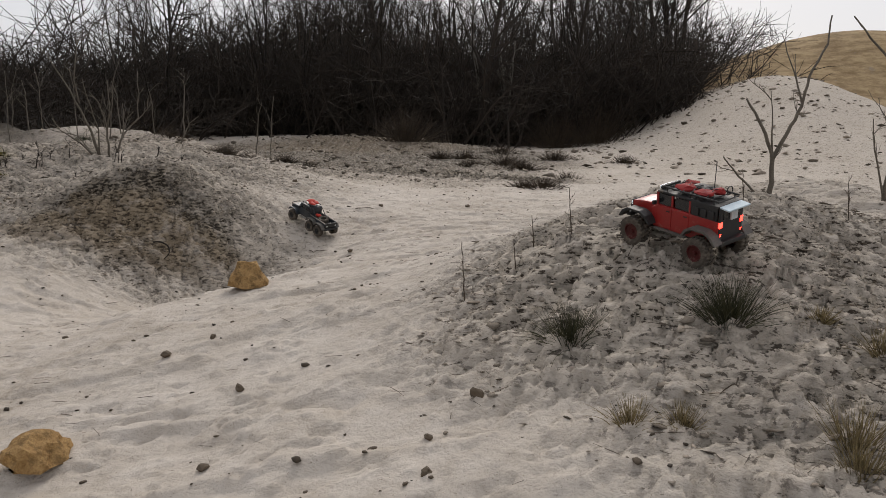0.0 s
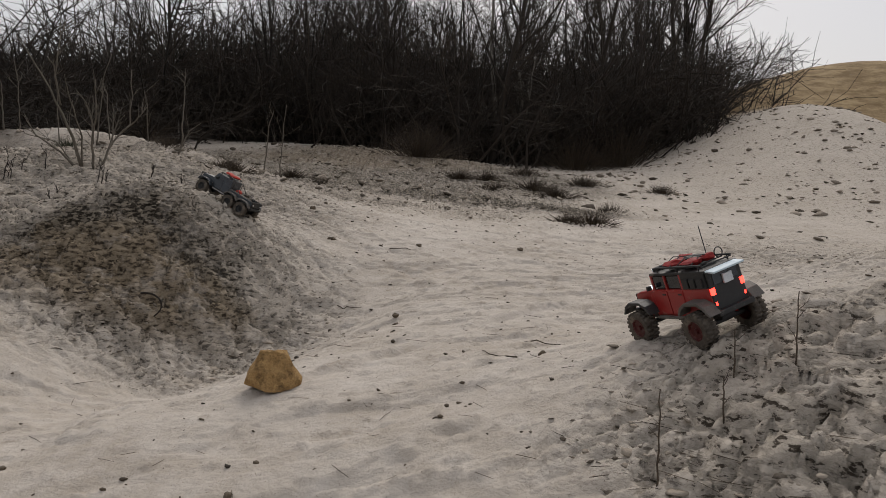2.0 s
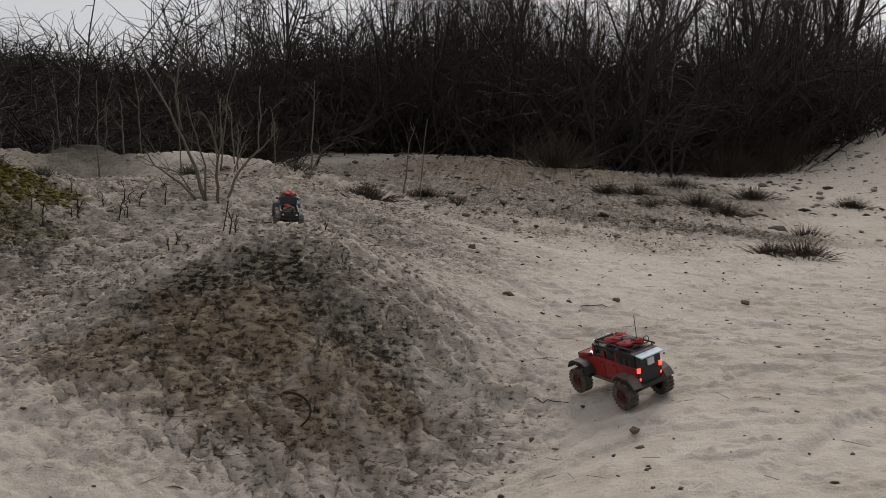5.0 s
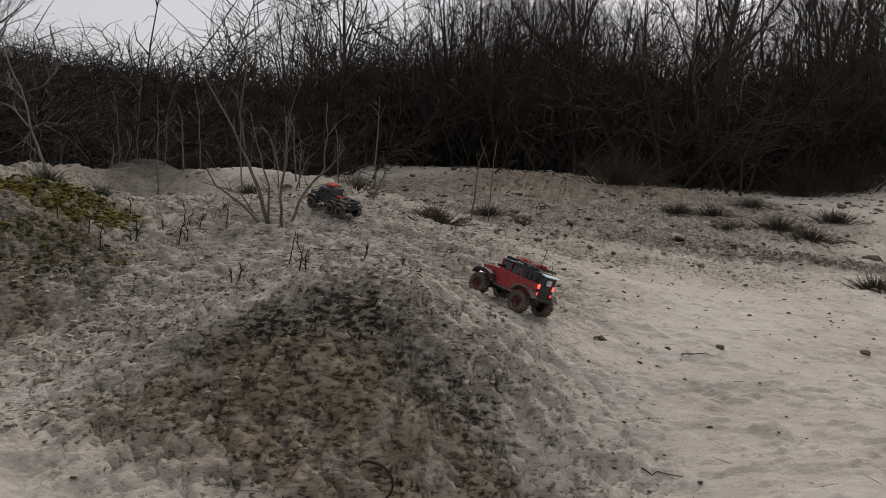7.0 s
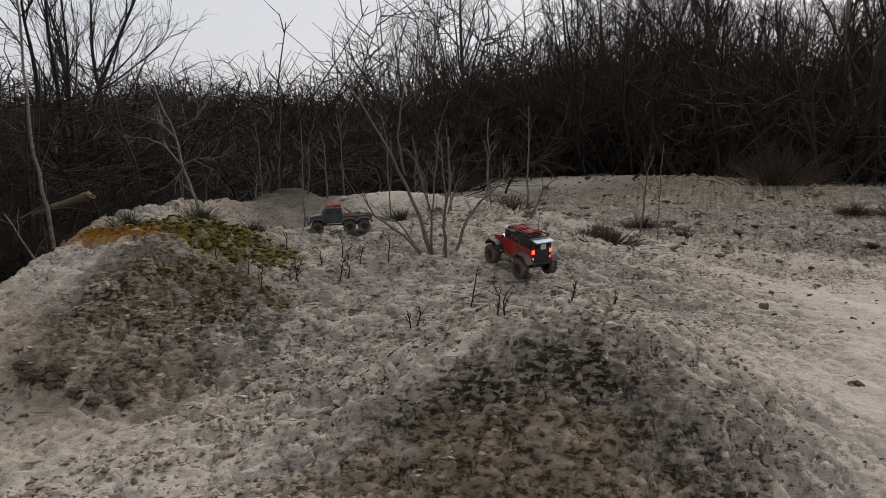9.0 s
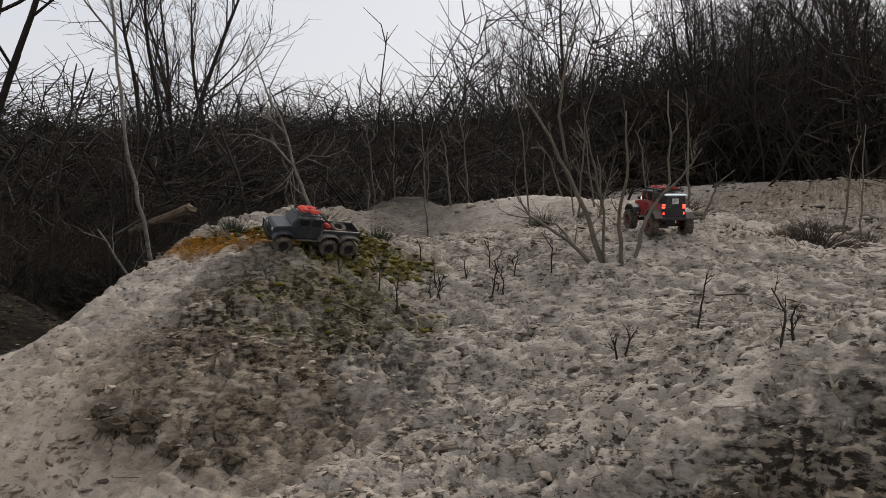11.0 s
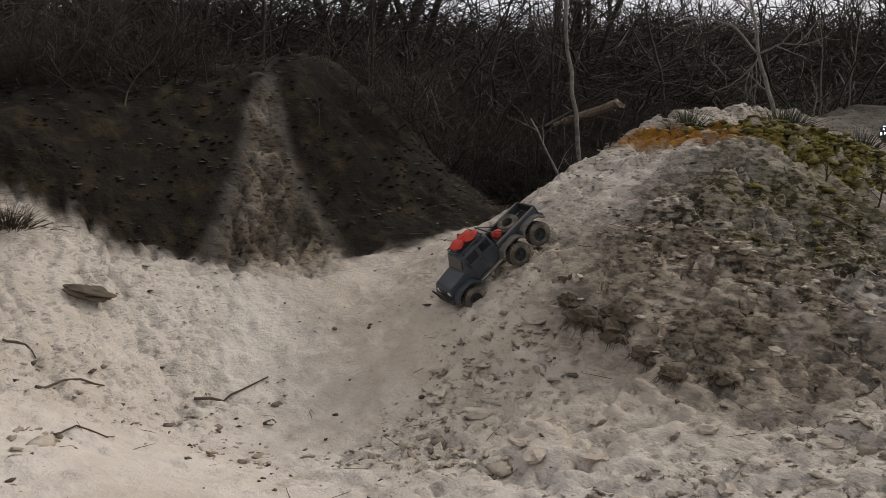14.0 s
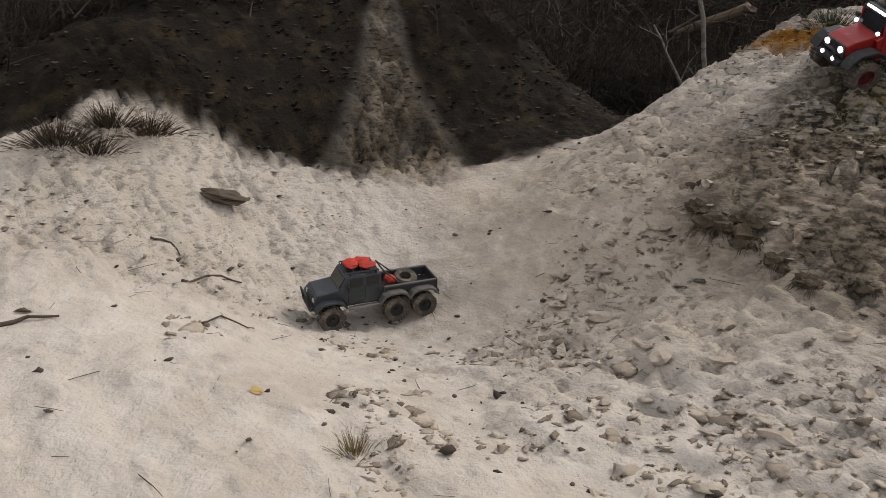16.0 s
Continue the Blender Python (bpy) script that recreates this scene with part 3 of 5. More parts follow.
def thicket_lists(seed, stems=42, twigs=10, height=3.6):
    rng = random.Random(seed)
    out = ([], [])
    for _ in range(stems):
        p = Vector((rng.gauss(0, 0.95), rng.gauss(0, 0.8), -0.2))
        h = height * rng.uniform(0.45, 1.1)
        main = bough(rng, p, Vector((rng.uniform(-0.9, 0.9), rng.uniform(-0.9, 0.9), 1)), h, 0.38, 0.05, 4)
        r = rng.uniform(0.014, 0.030)
        tube(out, main, r, 0.008, 4)
        for _ in range(twigs):
            f = rng.uniform(0.12, 1.0)
            i = min(int(f * 4), 3)
            at = main[i].lerp(main[i + 1], f * 4 - i)
            tw = bough(rng, at, aside(rng, (main[i + 1] - main[i]).normalized(), rng.uniform(0.8, 2.2)), h * rng.uniform(0.18, 0.42), 0.45, 0.0, 2)
            tube(out, tw, rng.uniform(0.008, 0.016), 0.004, 3)
    return np.array([tuple(v) for v in out[0]]), out[1]


def repeat_mesh(name, bases, places):
    """One mesh of many copies of the bases: places are (base, x, y, z, turn, size x, size y, size z)."""
    vs, fs3, fs4, n = [], [], [], 0
    packed = []
    for v, f in bases:
        packed.append((v, np.array([q for q in f if len(q) == 3], int).reshape(-1, 3), np.array([q for q in f if len(q) == 4], int).reshape(-1, 4)))
    for k, x, y, z, turn, sx, sy, sz, tilt in places:
        v, f3, f4 = packed[k]
        p = v * (sx, sy, sz)
        if tilt:
            ct, st = math.cos(tilt), math.sin(tilt)
            p = np.stack([p[:, 0], ct * p[:, 1] - st * p[:, 2], st * p[:, 1] + ct * p[:, 2]], 1)
        c, s = math.cos(turn), math.sin(turn)
        vs.append(np.stack([c * p[:, 0] - s * p[:, 1] + x, s * p[:, 0] + c * p[:, 1] + y, p[:, 2] + z], 1))
        fs3.append(f3 + n)
        fs4.append(f4 + n)
        n += len(v)
    V, T, Q = np.concatenate(vs), np.concatenate(fs3), np.concatenate(fs4)
    me = bpy.data.meshes.new(name)
    me.vertices.add(len(V))
    me.vertices.foreach_set("co", V.astype(np.float32).ravel())
    loops = np.concatenate([T.ravel(), Q.ravel()]).astype(np.int32)
    me.loops.add(len(loops))
    me.loops.foreach_set("vertex_index", loops)
    me.polygons.add(len(T) + len(Q))
    me.polygons.foreach_set("loop_start", np.concatenate([np.arange(len(T)) * 3, len(T) * 3 + np.arange(len(Q)) * 4]).astype(np.int32))
    me.update(calc_edges=True)
    return me


def in_woods(x, y):
    """Whether the wood grows here: north of the ridge, and round the west side."""
    north = y > 24.0 + 0.10 * abs(x + 2) and x < 5.3 + 0.62 * (y - 25) - (0 if y < 33 else 1.2)
    west = x < -10.2 - 0.10 * max(0, 9 - y) and y < 26
    middle = x < -7.6 - 0.10 * (y - 13) and y > 13.0
    return north or west or middle


def plant_woods():
    rng = random.Random(7)
    bases = [thicket_lists(60 + k, height=(3.0, 3.6, 4.2, 3.3)[k]) for k in range(4)]
    places = []
    for _ in range(4000):
        x, y = rng.uniform(-24, 14), rng.uniform(1, 40)
        d = math.hypot(x + 2, y - 4)
        if not in_woods(x, y) or d > 37:
            continue
        depth = rng.random()
        if any((x - p[1]) ** 2 + (y - p[2]) ** 2 < 1.0**2 for p in places):
            continue
        size = rng.uniform(0.8, 1.2) * (0.62 + 0.026 * min(d, 26))
        places.append((rng.randrange(4), x, y, float(land(x, y)), rng.uniform(0, 6.28), size, size, size * (1.0 if y > 22 and -9 < x < 0 else 0.88 if x >= 0 else 0.80 if y > 20 and x > -12 else 0.42 if y > 14 else 0.38), 0.0))
        if len(places) > 330:
            break
    for _ in range(130):
        x, y, size = rng.uniform(-11.0, -7.7), rng.uniform(3.6, 12.0), rng.uniform(0.12, 0.30)
        if math.hypot(x + 8.0, y - 7.0) > 0.55 and (y > 7.6 or x < -8.3):
            places.append((rng.randrange(4), x, y, float(land(x, y)), rng.uniform(0, 6.28), size, size, size * 0.8, 0.0))
    me = repeat_mesh("undergrowth", bases, places)
    tagged(link("undergrowth", me, MAT_TWIGS_DARK), "dense dark leafless undergrowth along the wood's edge", "undergrowth", kind="stuff")
    kinds = [tree_meshes(11, 8.5, 1, 10, 6, 7, 0.14), tree_meshes(12, 7.5, 4, 6, 5, 6, 0.10), tree_meshes(13, 9.5, 1, 11, 6, 7, 0.16),
             tree_meshes(14, 6.5, 5, 5, 5, 6, 0.07), tree_meshes(15, 8.0, 2, 8, 6, 6, 0.12)]
    first = []
    for trunk, crown in kinds:
        t = link("bare_tree", trunk, MAT_BARK_DARK)
        tagged(t, "tall leafless tree with a dark trunk, in the wood", "tree", "bare trees of the wood")
        link("crown", crown, MAT_TWIGS_DARK, t)
        first.append(t)
    spots = []
    for _ in range(3000):
        x, y = rng.uniform(-26, 15), rng.uniform(0, 44)
        d = math.hypot(x + 2, y - 4)
        if not in_woods(x, y) or any((x - a) ** 2 + (y - b) ** 2 < 2.1**2 for a, b in spots) or d < 13 or (x < -6 and sum(a < -6 for a, b in spots) > 5):
            continue
        spots.append((x, y))
        if len(spots) > 40:
            break
    for k, (x, y) in enumerate(spots):
        size = rng.uniform(0.75, 1.1) * (0.72 if x < -8 and y < 22 else 1.0)
        m = pose(x, y, float(land(x, y)), 0, 0, rng.uniform(0, 360)) @ Matrix.Scale(1, 4)
        if k < len(first):
            first[k].matrix_basis = m
            ob = first[k]
        else:
            ob = copy_thing(first[k % len(first)], m)
        ob.scale = (size, size, size)
    fan = tree_meshes(19, 6.0, 8, 6, 5, 6, 0.075)
    t = link("bare_tree", fan[0], MAT_BARK_DARK)
    t.location = (-12.6, 10.6, float(land(-12.6, 10.6)))
    tagged(t, "many-stemmed leafless tree with spreading dark limbs", "tree", "bare trees of the wood")
    link("crown", fan[1], MAT_TWIGS_DARK, t)


plant_woods()


def stem_thing(name, label, category, stems, material, twig_seed=0, twigs=0, group="", twig_len=0.35, twig_r=0.003):
    """A small woody plant: stems are (points, radius, end radius); the first point of the first stem is its foot."""
    foot = Vector(stems[0][0][0])
    root = new(name)
    root.location = foot
    tagged(root, label, category, group)
    rng = random.Random(twig_seed)
    fine = ([], [])
    for pts, r, r1 in stems:
        p = [Vector(q) - foot for q in pts]
        smooth = []
        for i in range(len(p) - 1):
            a, b = p[i], p[i + 1]
            for k in range(4):
                f = k / 4
                w = Vector((rng.uniform(-1, 1), rng.uniform(-1, 1), rng.uniform(-1, 1))) * (b - a).length * 0.022 * (1 if k else 0)
                smooth.append(a.lerp(b, f) + w)
        smooth.append(p[-1])
        bm = bmesh.new()
        rod(bm, smooth, r, 7, r1)
        for f in bm.faces:
            f.smooth = True
        part("stem", bm, material, root)
        for _ in range(twigs):
            i = rng.randrange(len(smooth) // 4, len(smooth) - 1)
            d = (smooth[i + 1] - smooth[i]).normalized()
            tw = bough(rng, smooth[i], aside(rng, d, rng.uniform(0.5, 1.3)), twig_len * rng.uniform(0.4, 1.1), 0.22, 0.06, 4)
            tube(fine, tw, twig_r * 1.3, twig_r * 0.4, 4)
            for _ in range(3):
                k = rng.randrange(1, 4)
                t2 = bough(rng, tw[k], aside(rng, (tw[k + 1] - tw[k]).normalized(), rng.uniform(0.5, 1.1)), twig_len * rng.uniform(0.15, 0.4), 0.25, 0.05, 2)
                tube(fine, t2, twig_r * 0.7, twig_r * 0.3, 3)
    if fine[0]:
        tagged(link("branchlet", mesh_from("branchlet", fine), material, root), kind="stuff")
    return root


def plant_saplings():
    g = on_ground
    # the many-stemmed bush on the mound
    bx, by = -4.02, 9.33
    stem_thing("bare_bush", "leafless grey bush with several crooked stems on the mound", "bush", [
        ([(bx, by, g(bx, by) - 0.03), (-4.10, 9.30, 0.98), (-4.28, 9.22, 1.42), (-4.56, 9.13, 1.90)], 0.019, 0.004),
        ([(-4.20, 9.26, 1.28), (-4.22, 9.18, 1.55), (-4.14, 9.12, 1.92), (-4.06, 9.10, 2.10)], 0.010, 0.003),
        ([(bx + 0.10, by + 0.02, g(bx + 0.1, by) - 0.03), (-3.92, 9.32, 0.98), (-3.85, 9.24, 1.25), (-3.85, 9.22, 1.55)], 0.014, 0.004),
        ([(bx + 0.14, by + 0.03, g(bx + 0.14, by) - 0.03), (-3.80, 9.50, 0.95), (-3.70, 9.70, 1.15), (-3.71, 9.75, 1.70)], 0.014, 0.004),
        ([(-3.75, 9.60, 1.06), (-3.62, 9.63, 1.18), (-3.51, 9.66, 1.34)], 0.009, 0.003),
        ([(bx - 0.05, by, g(bx - 0.05, by) - 0.03), (-4.22, 9.28, 0.84), (-4.42, 9.22, 0.98), (-4.50, 9.20, 1.12)], 0.014, 0.004),
        ([(bx, by, g(bx, by) - 0.02), (-3.99, 9.25, 1.0), (-4.0, 9.02, 1.32), (-4.0, 8.90, 1.55)], 0.010, 0.003),
        ([(bx - 0.1, by + 0.1, g(bx - 0.1, by) - 0.03), (-4.35, 9.5, 0.92), (-4.7, 9.6, 0.98)], 0.010, 0.003),
    ], MAT_BARK, 3, 5, twig_len=0.22)
    # a pale sapling with a crook, on the moss
    sx, sy = -5.99, 9.38
    stem_thing("birch_sapling", "thin pale leafless birch sapling with a crook above the moss", "tree", [
        ([(sx, sy, g(sx, sy) - 0.04), (-6.06, 9.36, 1.08), (-6.15, 9.32, 1.36), (-6.20, 9.30, 1.62), (-6.34, 9.28, 1.95), (-6.42, 9.25, 2.25)], 0.015, 0.003),
        ([(-6.15, 9.32, 1.36), (-6.30, 9.30, 1.52), (-6.44, 9.28, 1.58), (-6.66, 9.25, 1.60)], 0.008, 0.002),
        ([(-6.19, 9.30, 1.58), (-6.34, 9.30, 1.72), (-6.52, 9.30, 1.76)], 0.006, 0.002),
        ([(-6.15, 9.32, 1.36), (-6.02, 9.34, 1.42), (-5.86, 9.36, 1.40)], 0.006, 0.002),
        ([(-6.18, 9.31, 1.66), (-6.02, 9.32, 1.72), (-5.88, 9.30, 1.86)], 0.006, 0.002),
        ([(-6.15, 9.32, 1.34), (-6.20, 9.30, 1.24)], 0.006, 0.003),
    ], MAT_BIRCH, 5, 4, twig_len=0.30)
    # the tall thin birch behind the shoulder
    hx, hy = -7.55, 9.45
    stem_thing("tall_birch", "tall slender leafless birch behind the mossy shoulder", "tree", [
        ([(hx, hy, g(hx, hy) - 0.05), (-7.66, 9.42, 1.0), (-7.78, 9.40, 1.6), (-7.84, 9.42, 2.4), (-7.98, 9.45, 3.4), (-8.02, 9.5, 4.4)], 0.020, 0.006),
        ([(hx - 0.06, hy, g(hx, hy) - 0.05), (-7.72, 9.3, 0.55), (-7.92, 9.2, 0.95)], 0.018, 0.006),
        ([(-7.84, 9.42, 2.4), (-8.0, 9.3, 2.7), (-8.2, 9.2, 3.1)], 0.010, 0.003),
        ([(-7.9, 9.42, 2.9), (-7.7, 9.5, 3.2), (-7.6, 9.6, 3.6)], 0.010, 0.003),
    ], MAT_BIRCH, 8, 5, twig_len=0.5)
    # small tree on the right of the valley
    tx, ty = 1.80, 4.45
    stem_thing("young_tree", "young leafless tree with forked dark stems on the sandy bank", "tree", [
        ([(tx, ty, g(tx, ty) - 0.04), (1.83, 4.45, 0.70), (1.82, 4.45, 0.86), (1.76, 4.45, 1.0), (1.66, 4.45, 1.16)], 0.017, 0.006),
        ([(1.82, 4.45, 0.82), (1.90, 4.45, 0.98), (1.97, 4.46, 1.12), (2.00, 4.46, 1.28), (2.10, 4.48, 1.46), (2.12, 4.5, 1.62)], 0.012, 0.004),
        ([(1.97, 4.46, 1.14), (1.93, 4.5, 1.32), (1.85, 4.5, 1.52)], 0.006, 0.002),
        ([(1.82, 4.45, 0.86), (1.80, 4.42, 1.02), (1.78, 4.42, 1.2)], 0.006, 0.002),
        ([(tx - 0.02, ty, g(tx, ty) - 0.03), (1.72, 4.45, 0.66), (1.62, 4.45, 0.76), (1.55, 4.45, 0.84)], 0.008, 0.004),
    ], MAT_BARK, 9, 1, twig_len=0.2)
    ex, ey = 3.05, 5.5
    stem_thing("young_tree", "young leafless tree with crooked stems on the sandy bank", "tree", [
        ([(ex, ey, g(ex, ey) - 0.04), (3.06, 5.5, 0.95), (3.03, 5.5, 1.2), (3.08, 5.5, 1.42), (2.9, 5.5, 1.6), (2.74, 5.5, 1.78)], 0.018, 0.005),
        ([(3.03, 5.5, 1.2), (3.1, 5.5, 1.5), (3.2, 5.5, 1.8)], 0.010, 0.003),
        ([(ex, ey, g(ex, ey)), (2.95, 5.5, 0.9), (2.9, 5.45, 1.1)], 0.008, 0.003),
    ], MAT_BARK, 10, 3, twig_len=0.25)
    # the pale many-stemmed tree behind the ridge
    mx, my = 1.45, 25.4
    z = float(land(mx, my))
    stem_thing("multi_stem_tree", "pale many-stemmed leafless tree behind the sandy ridge", "tree", [
        ([(mx, my, z - 0.1), (mx - 0.25, my, z + 0.9), (mx - 0.45, my, z + 2.2), (mx - 0.65, my, z + 3.6), (mx - 0.6, my, z + 5.0)], 0.085, 0.03),
        ([(mx + 0.1, my, z - 0.1), (mx + 0.3, my, z + 0.8), (mx + 0.42, my, z + 1.7), (mx + 0.25, my, z + 2.8)], 0.05, 0.02),
        ([(mx + 0.15, my, z - 0.1), (mx + 0.55, my, z + 0.9), (mx + 0.62, my, z + 2.0), (mx + 0.7, my, z + 3.2)], 0.045, 0.015),
        ([(mx, my, z), (mx + 0.75, my, z + 0.5), (mx + 1.0, my, z + 1.4)], 0.03, 0.012),
    ], MAT_BIRCH, 12, 6, twig_len=1.2, twig_r=0.012)
    # saplings and bare shoots along the back edge of the mound and the ridge
    rng = random.Random(21)
    for k in range(26):
        a = rng.random()
        x, y = (-6.9 + 4.2 * a + rng.uniform(-0.3, 0.3), 11.0 + 1.2 * rng.random()) if k < 15 else (rng.uniform(-8.5, -5.2), rng.uniform(11.5, 14.0))
        z, h = g(x, y), rng.uniform(0.35, 1.15)
        l1, l2 = rng.uniform(-0.25, 0.25), rng.uniform(-0.2, 0.2)
        stem_thing("bare_shoot", "thin bare shoot at the back of the mound", "sapling", [
            ([(x, y, z - 0.03), (x + l1 * 0.3, y + l2 * 0.3, z + h * 0.4), (x + l1 * 0.5, y + l2 * 0.7, z + h * 0.75), (x + l1, y + l2, z + h)], rng.uniform(0.007, 0.013), 0.003)],
            MAT_BARK, 30 + k, 4, "bare shoots behind the mound", twig_len=0.28)
    for k, (x, y, h) in enumerate([(-9.2, 8.6, 1.3), (-9.4, 7.7, 1.5), (-9.0, 9.6, 1.8), (-9.8, 9.0, 2.0), (-8.9, 10.4, 1.6), (-9.9, 6.2, 1.3), (-10.1, 5.2, 1.2), (-9.6, 11.2, 1.9), (-8.7, 12.0, 1.7), (-10.3, 7.4, 2.1)]):
        z = g(x, y)
        l1, l2 = rng.uniform(-0.4, 0.4), rng.uniform(-0.3, 0.3)
        stem_thing("slope_sapling", "leafless sapling on the dark leaf-strewn slope", "sapling", [
            ([(x, y, z - 0.05), (x + l1 * 0.3, y + l2 * 0.3, z + h * 0.4), (x + l1 * 0.7, y + l2 * 0.7, z + h * 0.7), (x + l1, y + l2, z + h)], 0.022, 0.006),
            ([(x, y, z), (x - l1 * 0.5, y + 0.1, z + h * 0.35), (x - l1, y + 0.15, z + h * 0.8)], 0.014, 0.004)],
            MAT_BARK_DARK, 60 + k, 8, "saplings on the slope", twig_len=0.55, twig_r=0.005)
    # dry stems on the right mound and stalks before the bush
    for k, (x, y, h) in enumerate([(0.10, 3.53, 0.27), (0.46, 3.98, 0.16), (0.64, 3.95, 0.24), (0.35, 3.75, 0.13), (1.55, 4.1, 0.2), (2.2, 4.3, 0.16), (2.3, 4.5, 0.2)]):
        z = g(x, y)
        stem_thing("weed_stalk", "thin dry weed stem standing in the sand", "stem", [
            ([(x, y, z - 0.02), (x - 0.008, y, z + h * 0.5), (x - 0.016, y, z + h)], 0.0032, 0.0016)], MAT_TWIG, 80 + k, 3, "dry weed stems", twig_len=0.05, twig_r=0.0012)
    for k in range(24):
        x, y = (-4.75 + rng.gauss(0, 0.28), 8.95 + rng.gauss(0, 0.28)) if k < 17 else (rng.uniform(-3.6, -2.4), rng.uniform(7.3, 8.2))
        z, h = g(x, y), rng.uniform(0.07, 0.24)
        stem_thing("heather_stalk", "dead dark heather stalk on the crusted mound", "stem", [
            ([(x, y, z - 0.02), (x + rng.uniform(-0.03, 0.03), y, z + h * 0.6), (x + rng.uniform(-0.05, 0.05), y, z + h)], 0.005, 0.002)], MAT_BARK_DARK, 110 + k, 4, "dead heather stalks", twig_len=0.07, twig_r=0.002)
    # a broken pale log on the slope behind the shoulder
    lx, ly = -7.85, 9.75
    bm = bmesh.new()
    a, b = Vector((-8.45, 10.02, 0.88)), Vector((-7.95, 10.20, 1.06))
    rod(bm, [a, a.lerp(b, 0.35) + Vector((0, 0, 0.01)), a.lerp(b, 0.8), b], 0.03, 10, 0.05)
    lumpy(bm, b + Vector((0.03, 0, 0.01)), (0.07, 0.06, 0.04), 4, 0.3, 2)
    log = part("broken_log", bm, MAT_WOOD_PALE)
    tagged(log, "broken pale log jutting from the dark slope", "log")
    bm = bmesh.new()
    rod(bm, [(-8.4, 10.1, on_ground(-8.4, 10.1) - 0.1), (-8.40, 10.04, 0.9)], 0.04, 8, 0.035)
    part("stump", bm, MAT_BARK_DARK, log)


plant_saplings()


def tuft_lists(seed, blades, height, spread, lean=0.75, r=0.0016):
    rng = random.Random(seed)
    out = ([], [])
    for _ in range(blades):
        a, q = rng.uniform(0, 2 * math.pi), abs(rng.gauss(0, 0.5))
        p = Vector((math.cos(a) * spread * q * 0.5, math.sin(a) * spread * q * 0.5, -0.02))
        d = Vector((math.cos(a) * lean * (0.2 + q), math.sin(a) * lean * (0.2 + q), 1)).normalized()
        h = height * rng.uniform(0.30, 1.1)
        pts = [p]
        for k in range(4):
            d = (d + Vector((rng.uniform(-0.2, 0.2), rng.uniform(-0.2, 0.2), -0.16 * q))).normalized()
            pts.append(pts[-1] + d * h / 4)
        tube(out, pts, r, r * 0.25, 3)
    return out


def plant_tufts():
    def put(name, label, material, rows, blades, spread, group, lean=0.75, r=0.0018):
        for k, (x, y, h) in enumerate(rows):
            me = mesh_from(name, tuft_lists(hash_seed(name) + k, blades, h, spread * h / 0.2, lean, r * h / 0.2 if "heather" in name else r))
            ob = link(name, me, material)
            ob.location = (x, y, on_ground(x, y))
            tagged(ob, label, "grass" if "grass" in name or "sedge" in name else "heather", group)

    put("sedge_tuft", "dense dark green-brown sedge tuft on the sandy bank", MAT_GRASS_DARK, [(0.50, 2.98, 0.165), (1.07, 2.90, 0.20)], 420, 0.19, "sedge tufts", 0.9)
    put("grass_tuft", "small half-dry grass tuft on the crusted bank", MAT_GRASS_DRY, [(0.60, 2.42, 0.10), (0.76, 2.40, 0.085), (1.22, 2.24, 0.15), (1.42, 2.92, 0.075), (1.56, 2.72, 0.12), (-5.03, 5.46, 0.07), (1.18, 2.12, 0.12)], 150, 0.22, "half-dry grass tufts")
    put("heather_tuft", "low dark heather tuft on the sandy ridge", MAT_HEATH,
        [(-2.98, 14.87, 0.20), (-2.44, 14.42, 0.18), (-0.11, 16.97, 0.22), (0.44, 16.9, 0.22), (0.54, 15.6, 0.20), (1.22, 15.7, 0.26), (1.43, 14.8, 0.26), (1.33, 18.4, 0.26), (2.37, 17.1, 0.28), (3.65, 16.2, 0.22),
         (1.40, 11.18, 0.22), (1.15, 11.3, 0.18), (-2.95, 10.75, 0.22), (-3.1, 10.85, 0.16), (-7.26, 5.11, 0.13), (-7.22, 5.25, 0.10), (-7.34, 5.34, 0.12), (-7.3, 5.5, 0.11), (-4.0, 11.6, 0.2), (2.0, 13.0, 0.2)], 380, 0.55, "heather tufts", 1.5, 0.0035)
    put("heather_bush", "dark green heather bush in the moss", MAT_JUNIPER, [(-5.78, 9.02, 0.17), (-6.12, 8.62, 0.15), (-5.5, 9.3, 0.15), (-4.9, 10.9, 0.16)], 300, 0.24, "heather bushes on the mound", 1.0, 0.003)
    put("ridge_shrub", "low bare brown shrub on the sandy ridge", MAT_HEATH, [(-0.97, 20.1, 0.95), (3.3, 23.4, 1.1), (4.6, 23.9, 1.3), (-7.6, 20.5, 1.0)], 420, 0.30, "bare shrubs on the ridge", 1.2, 0.006)
    rows = []
    rng = random.Random(33)
    for _ in range(16):
        rows.append((rng.uniform(-10.8, -8.6), rng.uniform(3.0, 6.6), rng.uniform(0.3, 0.6)))
    put("dry_grass_clump", "rusty dry grass clump on the dark slope", MAT_HEATH, rows, 160, 0.22, "dry grass on the slope", 0.7, 0.004)


def hash_seed(name):
    return sum((k + 1) * ord(c) for k, c in enumerate(name))


plant_tufts()


